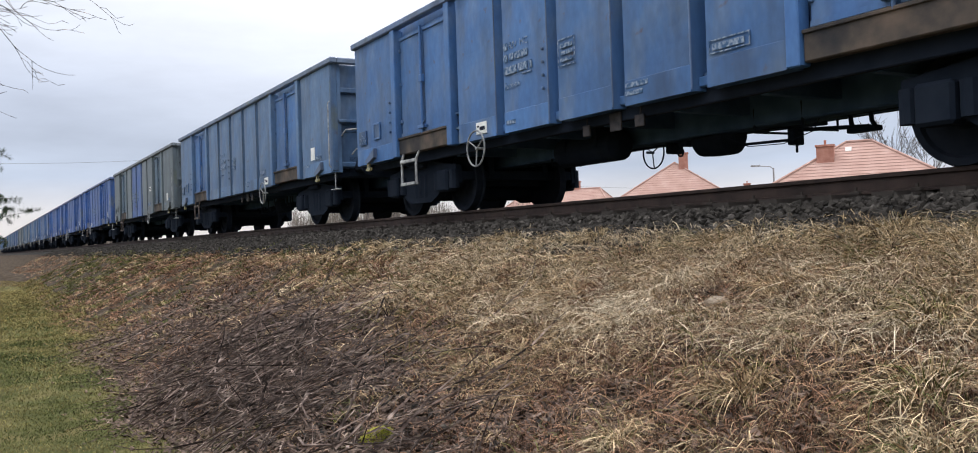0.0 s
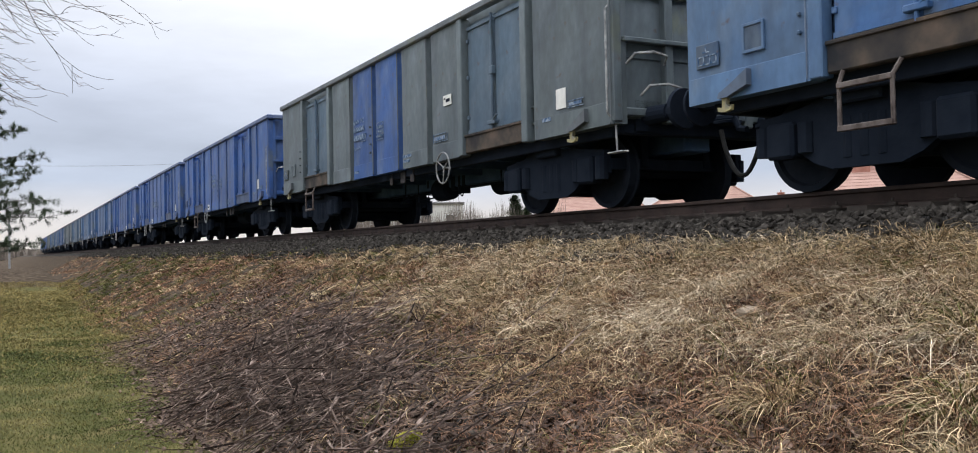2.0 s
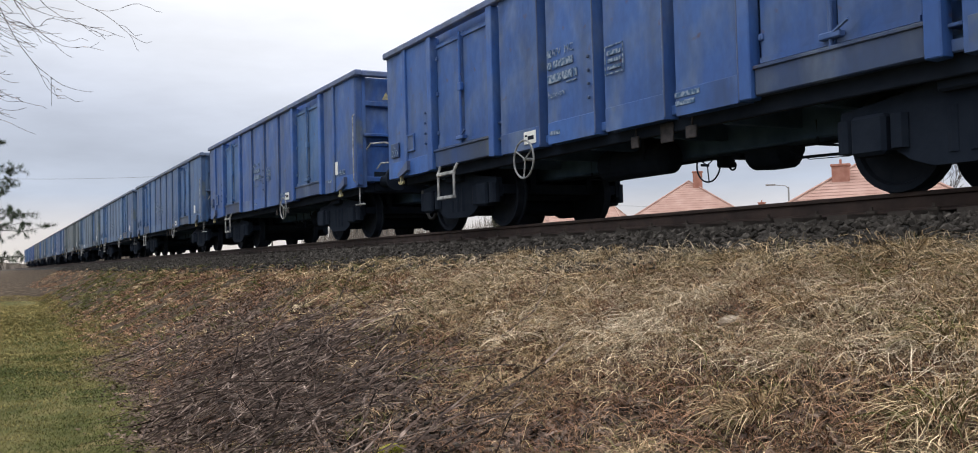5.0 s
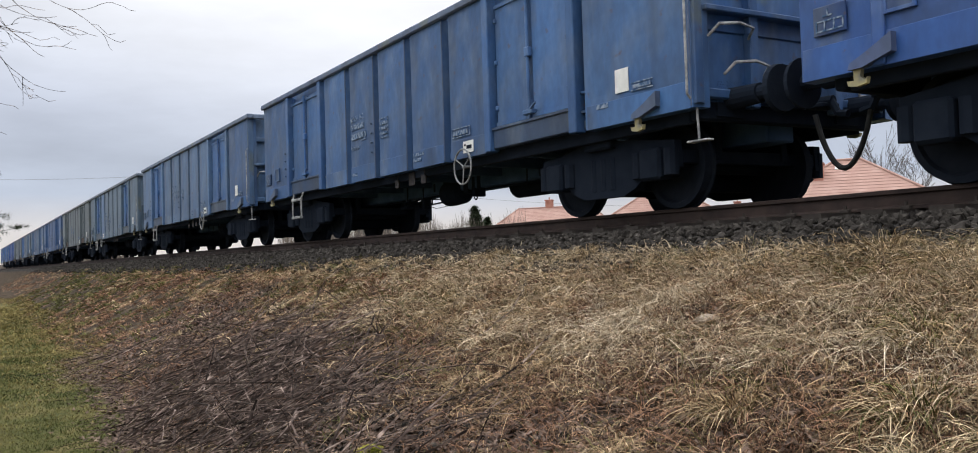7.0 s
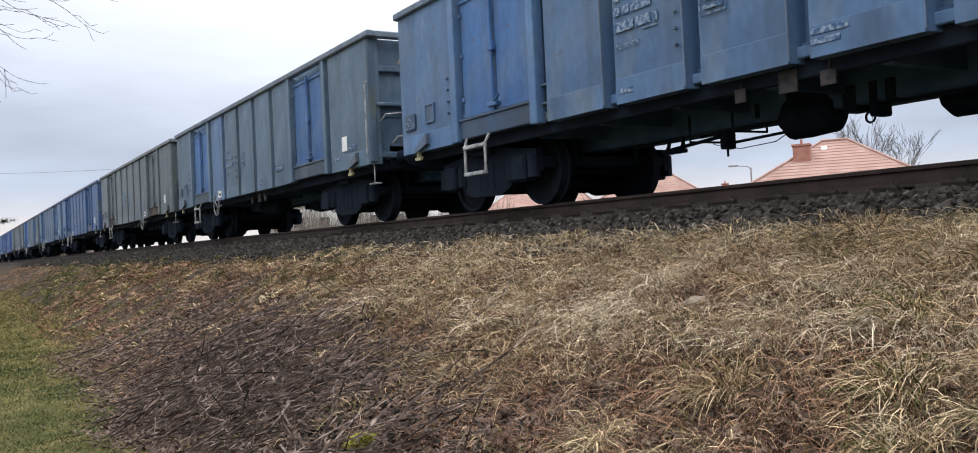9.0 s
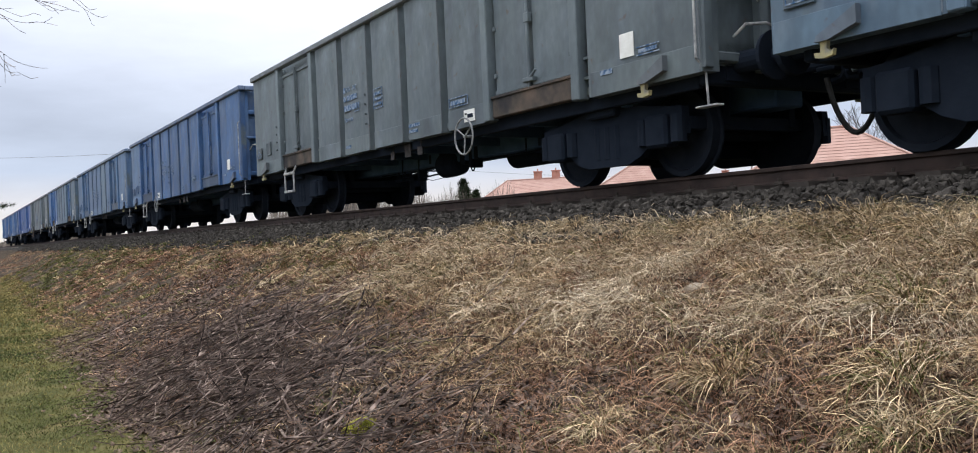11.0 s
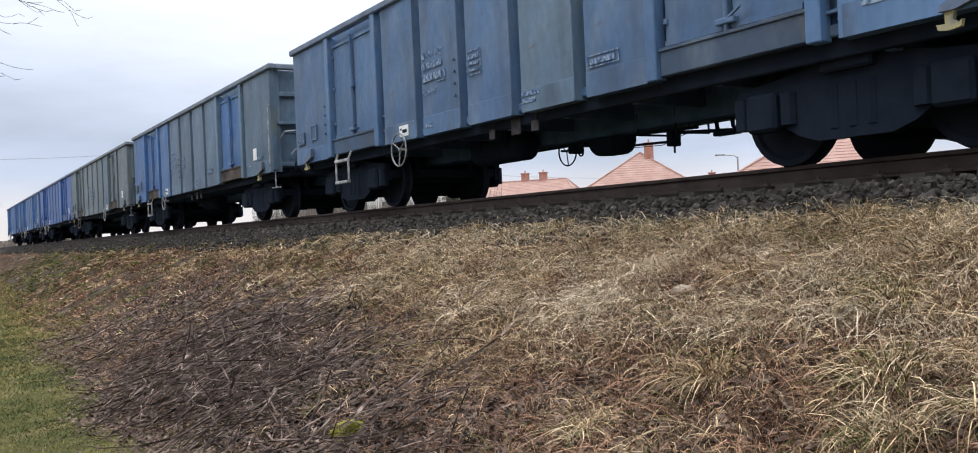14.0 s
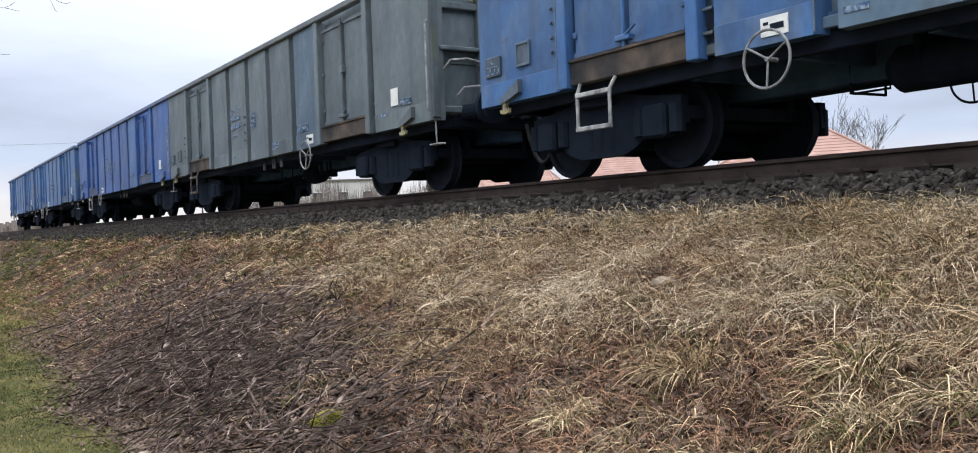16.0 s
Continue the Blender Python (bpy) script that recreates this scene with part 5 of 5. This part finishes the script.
house(38.0, 58, 36, 6.5, 6.0, 2.15, 5.9, 0.7, [(-1.75, -1.6, 0.95, 3.9, 5.6)], "pale house with a large red tiled hipped roof", (-0.55, -0.75, 5.42, 34))
house(48.5, 84, 46, 5.8, 5.4, 3.2, 7.2, 0.0, [(0.8, -0.6, 0.8, 6.2, 7.9)], "pale house with a pointed red tiled roof")
house(55.3, 104, 40, 6.5, 4.6, 3.6, 6.2, 4.2, [(-0.6, 0.2, 0.8, 5.6, 7.0), (1.5, 0.2, 0.8, 5.6, 7.0)], "long low house with a red roof and two chimneys")
house(44.6, 112, 30, 6.0, 5.0, 3.0, 5.7, 2.0, [(0.5, 0.5, 0.7, 5.0, 6.4)], "small house with a pinkish red roof")


def block(left, dist, turn, hx, hy, h, label):
    x, y = compass(left, dist)
    b = tagged(new("apartment_building"), label, "building")
    b.matrix_basis = pose(x, y, float(ground_z(x, y)), 0, 0, turn)
    bm = bmesh.new()
    box(bm, -hx, hx, -hy, hy, -0.2, h)
    part("wall", bm, RENDERWALL, b)
    bm = bmesh.new()
    box(bm, -hx - 0.2, hx + 0.2, -hy - 0.2, hy + 0.2, h, h + 0.25, 0.02)
    part("roof", bm, SLEEPER, b)
    for k in range(5):
        for z in (1.0, 3.6):
            xx = -hx + (k + 0.5) * 2 * hx / 5
            bm = bmesh.new()
            box(bm, xx - 0.7, xx + 0.7, -hy - 0.03, -hy + 0.05, z, z + 1.4, 0.02)
            win = part("window", bm, FRAMEWHITE, b)
            bm = bmesh.new()
            box(bm, xx - 0.6, xx + 0.6, -hy - 0.045, -hy + 0.02, z + 0.1, z + 1.3)
            part("pane", bm, PANE, win)


block(67.2, 118, 66, 7.5, 5, 6.2, "pale flat-roofed building behind bare bushes")


def grow(rng, start, way, length, radius, depth, out, wander=0.25, split=3, drop=0.0, fan=0.75):
    """Adds the segments (a, b, radius) of a branching limb to out."""
    p, d = Vector(start), Vector(way).normalized()
    n = 4
    for i in range(n):
        d = (d + Vector((rng.uniform(-1, 1), rng.uniform(-1, 1), rng.uniform(-0.8, 1) - drop)) * wander).normalized()
        q = p + d * length / n
        r = radius * (1 - 0.16 * i)
        out.append((p.copy(), q.copy(), r))
        if depth > 0 and i >= 1:
            for _ in range(split if i == n - 1 else max(1, split - 1)):
                w = (d + Vector((rng.uniform(-1, 1), rng.uniform(-1, 1), rng.uniform(-0.5, 0.9) - drop)) * fan).normalized()
                grow(rng, q, w, length * rng.uniform(0.5, 0.72), r * 0.52, depth - 1, out, wander, split, drop, fan)
        p = q


def bare_tree(left, dist, height, seed, label, trunk=0.16, base=None, depth=4):
    rng = random.Random(seed)
    x, y = compass(left, dist)
    g = float(ground_z(x, y)) if base is None else base
    t = tagged(new("bare_tree"), label, "tree", "bare trees")
    t.location = (x, y, g)
    bm = bmesh.new()
    h = height * 0.3
    rod(bm, (0, 0, -0.2), (0.05, 0, h * 0.6), trunk, trunk * 0.8, 9)
    rod(bm, (0.05, 0, h * 0.6), (0.02, 0.05, h), trunk * 0.8, trunk * 0.66, 9)
    part("trunk", bm, BARK, t)
    seg = []
    for k in range(5):
        a = 6.28 * k / 5 + rng.uniform(-0.4, 0.4)
        grow(rng, (0.02, 0.05, h * rng.uniform(0.72, 1.0)), (math.cos(a) * 0.42, math.sin(a) * 0.42, 1.0), height * 0.36, trunk * 0.5, depth, seg, 0.13, 2, 0.0, 0.5)

    a = np.array([[*s[0]] for s in seg])
    b = np.array([[*s[1]] for s in seg])
    r = np.maximum(np.array([s[2] for s in seg]), 0.012 if dist > 30 else 0.003)
    V, F = sticks(a, b, r)
    me = bunch("crown", V, [F], [BARK], "crown of fine bare twigs", "", kind="")
    me.parent = t
    return t


bare_tree(36.5, 66, 7.9, 3, "leafless tree beside the red roofed house", depth=3)
bare_tree(34.8, 70, 7.4, 4, "leafless tree beside the red roofed house", depth=3)
bare_tree(58.5, 125, 6.3, 5, "leafless tree behind the low house", depth=3)


def thicket():
    """Bare bushes in a belt beyond the track."""
    rng = np.random.RandomState(81)
    A, B, R = [], [], []
    for k in range(4200):
        left = rng.uniform(61, 72) if k < 3900 else rng.uniform(56.5, 61)
        d = rng.uniform(58, 75)
        x, y = compass(left, d)
        g = float(ground_z(x, y))
        h = rng.uniform(1.8, 4.3) * (0.88 + 0.12 * math.sin(left * 2.1))
        p = np.array([x, y, g])
        for s in range(3):
            q = p + np.array([rng.normal(0, 0.16), rng.normal(0, 0.16), h / 3])
            A.append(p)
            B.append(q)
            R.append(0.022 - 0.005 * s)
            p = q
    V, F = sticks(np.array(A), np.array(B), np.array(R))
    bunch("bare_bushes", V, [F], [THICKET], "belt of bare grey-brown bushes beyond the track", "bushes")


thicket()


def needles(spots, ways, length, rng, per):
    """Short flat needles that spread from twigs."""
    n = len(spots) * per
    S = np.repeat(spots, per, 0) + rng.normal(0, 0.02, (n, 3))
    W = np.repeat(ways, per, 0) + rng.normal(0, 0.55, (n, 3))
    W /= np.linalg.norm(W, axis=1, keepdims=True)
    E = S + W * length * rng.uniform(0.6, 1.2, n)[:, None]
    u = np.cross(W, np.array([0.2, 0.1, 1.0]))
    u /= np.maximum(np.linalg.norm(u, axis=1, keepdims=True), 1e-6)
    V = np.stack([S - u * length * 0.035, S + u * length * 0.035, E], 1)
    return V.reshape(-1, 3), np.arange(n * 3).reshape(-1, 3)


def pine(left, dist, height, seed, spread, label, base=None, low=0.25):
    rng = np.random.RandomState(seed)
    x, y = compass(left, dist)
    g = float(ground_z(x, y)) if base is None else base
    t = tagged(new("pine_tree"), label, "tree", "conifers")
    t.location = (x, y, g)
    bm = bmesh.new()
    rod(bm, (0, 0, -0.2), (0, 0, height * 0.55), height * 0.02, height * 0.013, 9)
    rod(bm, (0, 0, height * 0.55), (0, 0, height), height * 0.013, height * 0.003, 8)
    part("trunk", bm, BARK, t)
    A, B, R, S, W = [], [], [], [], []
    z = height * low
    while z < height * 0.97:
        u = (z / height - low) / (1 - low)
        for k in range(7):
            a = rng.uniform(0, 6.28)
            L = spread * (1 - 0.85 * u) * rng.uniform(0.6, 1.1)
            p, d = np.array([0, 0, z]), np.array([math.cos(a), math.sin(a), 0.12])
            for s in range(5):
                q = p + (d + rng.normal(0, 0.12, 3)) * L / 5
                A.append(p)
                B.append(q)
                R.append(0.03 * (1 - 0.15 * s))
                for b in range(5):
                    w = rng.normal(0, 1, 3) * (0.8, 0.8, 0.35)
                    e = q + w * L * 0.09
                    A.append(q)
                    B.append(e)
                    R.append(0.008)
                    for m in (0.35, 0.7, 1.0):
                        S.append(q + (e - q) * m)
                        W.append(w / np.linalg.norm(w))
                p = q
        z += height * rng.uniform(0.035, 0.06)
    V, F = sticks(np.array(A), np.array(B), np.array(R))
    limbs = bunch("branchwork", V, [F], [BARK], "", "", kind="")
    limbs.parent = t
    V, F = needles(np.array(S), np.array(W), 0.14 if dist < 40 else 0.35, rng, 38 if dist < 40 else 5)
    crown = bunch("crown", V, [F], [NEEDLE], "tufts of dark green needles", "", kind="")
    crown.parent = t
    return t


pine(60.2, 96, 6.2, 91, 1.9, "dark green conifer beyond the track", low=0.1)
pine(59.5, 99, 5.2, 92, 1.7, "dark green conifer beyond the track", low=0.1)
# the pine and the bare birch at the end of the lawn
pine(92.6, 30, 9.0, 93, 3.5, "dark pine tree at the edge of the lawn", low=0.14)


def birch():
    """A bare birch beside the lawn whose thin twigs hang into view."""
    rng = random.Random(17)
    x, y = compass(94.5, 9.0)
    t = tagged(new("birch_tree"), "bare birch tree with thin hanging twigs", "tree", "bare trees")
    t.location = (x, y, 0.0)
    bm = bmesh.new()
    rod(bm, (0, 0, -0.2), (0.05, 0.05, 3.2), 0.17, 0.14, 12)
    rod(bm, (0.05, 0.05, 3.2), (0.0, 0.0, 7.5), 0.14, 0.06, 10)
    part("trunk", bm, BARK, t)
    seg = []
    bm_limb = bmesh.new()

    def hang(p, head, slopes, length, radius, depth):
        """A thin twig: it runs along its heading, droops, and levels out at the tip."""
        p, step, gone = Vector(p), 0.06, 0.0
        wob = rng.uniform(0, 6.28)
        while gone < length:
            u = gone / length
            head += rng.uniform(-1, 1) * 0.07 + 0.03 * math.sin(wob + u * 7)
            m = float(np.interp(u, (0, 0.45, 0.82, 1), slopes)) + rng.uniform(-0.12, 0.12)
            q = p + Vector((math.cos(head), math.sin(head), m)).normalized() * step
            seg.append((p.copy(), q.copy(), radius * (1 - 0.7 * u)))
            if depth > 0 and u > 0.1 and rng.random() < 0.16:
                hang(q, head + rng.uniform(-1.1, 1.1), (m * 0.5 + rng.uniform(-0.4, 0.5), m - 0.3, -0.35, rng.uniform(0.0, 0.5)), length * rng.uniform(0.22, 0.5) * (1.15 - 0.6 * u), radius * 0.55, depth - 1)
            p, gone = q, gone + step

    for k in range(18):
        z, out = rng.uniform(4.4, 5.6), rng.uniform(0.0, 0.7)
        hang((rng.uniform(-0.5, 0.9), out, z), rng.uniform(1.1, 2.0), (rng.uniform(-1.8, -0.4), rng.uniform(-2.6, -1.1), rng.uniform(-0.6, -0.15), rng.uniform(0.0, 0.3)), rng.uniform(1.2, 2.3), 0.0075, 3)
    for k in range(80):
        z, out = rng.uniform(3.0, 5.2), rng.uniform(0.1, 0.5)
        hang((rng.uniform(-0.5, 0.9), out, z), rng.uniform(0.7, 2.4), (rng.uniform(-0.6, 0.5), rng.uniform(-1.5, -0.3), rng.uniform(-0.8, 0.0), rng.uniform(-0.1, 0.5)), rng.uniform(0.4, 0.95), 0.0042, 3)
    for k in range(6):
        z = rng.uniform(2.6, 4.6)
        rod(bm_limb, (0.02, 0.02, z), (rng.uniform(-0.5, 0.9), rng.uniform(0.3, 0.75), z + rng.uniform(0.1, 0.5)), 0.03, 0.012, 7)
    part("limb", bm_limb, BARK, t)
    a = np.array([[*s[0]] for s in seg])
    b = np.array([[*s[1]] for s in seg])
    r = np.clip(np.array([s[2] for s in seg]), 0.0026, 0.02)
    V, F = sticks(a, b, r)
    crown = bunch("crown", V, [F], [TWIG], "thin hanging leafless twigs", "", kind="")
    crown.parent = t


birch()


def street_lamp():
    x, y = compass(42.75, 62)
    g = float(ground_z(x, y))
    lamp = tagged(new("street_lamp"), "grey street lamp post between the houses", "street lamp")
    lamp.location = (x, y, g)
    bm = bmesh.new()
    rod(bm, (0, 0, 0), (0, 0, 4.9), 0.07, 0.05, 8)
    part("post", bm, GALV, lamp)
    bm = bmesh.new()
    chain(bm, [(0, 0, 4.8), (-0.15, -0.12, 5.0), (-0.75, -0.55, 5.08)], 0.03)
    part("arm", bm, GALV, lamp)
    bm = bmesh.new()
    box(bm, -0.35, 0.25, -0.1, 0.1, -0.05, 0.06, 0.02)
    part("lamp_head", bm, GALV, lamp).matrix_basis = pose(-0.85, -0.62, 5.09, 0, 0, 36)


street_lamp()


def wires():
    """Overhead wires on wooden poles beyond the track."""
    poles = []
    for left, d, h in ((96, 150, 15.6), (74, 140, 15.2), (50, 150, 8.6), (34, 150, 8.4)):
        x, y = compass(left, d)
        g = float(ground_z(x, y))
        p = tagged(new("utility_pole"), "wooden utility pole beyond the track", "pole", "utility poles")
        p.location = (x, y, g)
        bm = bmesh.new()
        rod(bm, (0, 0, 0), (0, 0, h), 0.14, 0.1, 8)
        part("pole_shaft", bm, BARK, p)
        bm = bmesh.new()
        box(bm, -0.06, 0.06, -0.8, 0.8, h - 0.5, h - 0.38)
        part("cross_arm", bm, BARK, p)
        poles.append(Vector((x, y, g + h - 0.35)))
    bm = bmesh.new()
    for a, b in zip(poles, poles[1:]):
        for off in ((0, 0.0),):
            pts = []
            for k in range(17):
                u = k / 16
                p = a.lerp(b, u)
                pts.append((p.x, p.y + off[0], p.z + off[1] - 1.2 * 4 * u * (1 - u)))
            chain(bm, pts, 0.026, 4)
    w = new("overhead_wire", meshed("overhead_wire", bm, GALV))
    tagged(w, "thin dark overhead wires strung between poles", "wire")


wires()


def far_woods():
    """A low far line of trees round the horizon."""
    rng = np.random.RandomState(99)
    A, B, R = [], [], []
    for k in range(2600):
        left = rng.uniform(78, 100) if k < 1200 else rng.uniform(-180, 180)
        d = rng.uniform(420, 560)
        x, y = compass(left, d)
        p = np.array([x, y, 0.3])
        h = rng.uniform(5, 9) * (0.8 + 0.3 * math.sin(left * 0.7))
        A.append(p)
        B.append(p + np.array([rng.normal(0, 0.4), rng.normal(0, 0.4), h]))
        R.append(rng.uniform(1.0, 2.2))
    V, F = sticks(np.array(A), np.array(B), np.array(R))
    bunch("far_woods", V, [F], [THICKET], "low far line of bare woods", "trees")


far_woods()


def lawn_edge():
    """What stands at the far end of the lawn: an earth bank, posts."""
    for left, d, h, r in ((89.3, 60, 3.1, 0.06), (90.2, 46, 1.0, 0.05)):
        x, y = compass(left, d)
        bm = bmesh.new()
        rod(bm, (0, 0, 0), (0, 0, h), r, r * 0.85, 8)
        box(bm, -r * 1.2, r * 1.2, -r * 1.2, r * 1.2, h, h + 0.05, 0.01)
        ob = new("post", meshed("post", bm, GALV))
        ob.location = (x, y, float(ground_z(x, y)) - 0.05)
        tagged(ob, "slim grey post standing by the track", "post", "posts")


lawn_edge()


# ---- what moves ----
# place of the tail wagon's middle along the track, second by second
TAIL = [(0.0, -244.81), (1.0, -233.18), (2.0, -221.59), (3.0, -209.91), (4.0, -198.16), (5.0, -186.48), (6.0, -174.83), (7.0, -163.25), (8.0, -151.77), (9.0, -140.40), (10.0, -129.22), (11.0, -118.16), (12.0, -107.13), (13.0, -95.95), (14.0, -84.86), (15.0, -73.63), (16.0, -62.50)]


def tail_at(t):
    return float(np.interp(t, [a for a, _ in TAIL], [b for _, b in TAIL]))


def motions():
    for n, w in enumerate(WAGONS):
        rows = []
        for t, s in TAIL:
            x = s + n * PITCH + SLACK.get(n, 0.0)
            y = float(track_y(x))
            rows.append((t, pose(x, y, RAIL_Z, 0, 0, math.degrees(math.atan(2 * BEND * max(min(x, 0.0), -STRAIGHT))))))
        walk(w, rows)
    # all wheelsets turn alike: the front and the rear one of a bogie share their keys
    sets = [o for w in WAGONS for b in w.children if b.name.split(".")[0] == "bogie" for o in b.children]
    for side in (-1, 1):
        alike = [o for o in sets if o.location.x * side > 0]
        lead, rows = alike[0], []
        for i in range(16 * FPS + 1):
            t = i / FPS
            turn = (tail_at(t) - TAIL[0][1]) / 0.458
            rows.append((t, Matrix.Translation((0.9 * side, 0, 0.458)) @ Matrix.Rotation(turn, 4, "Y")))
        walk(lead, rows)
        for o in alike[1:]:
            o.rotation_mode = "QUATERNION"
            o.animation_data_create()
            o.animation_data.action = lead.animation_data.action
            o.animation_data.action_slot = lead.animation_data.action_slot


motions()
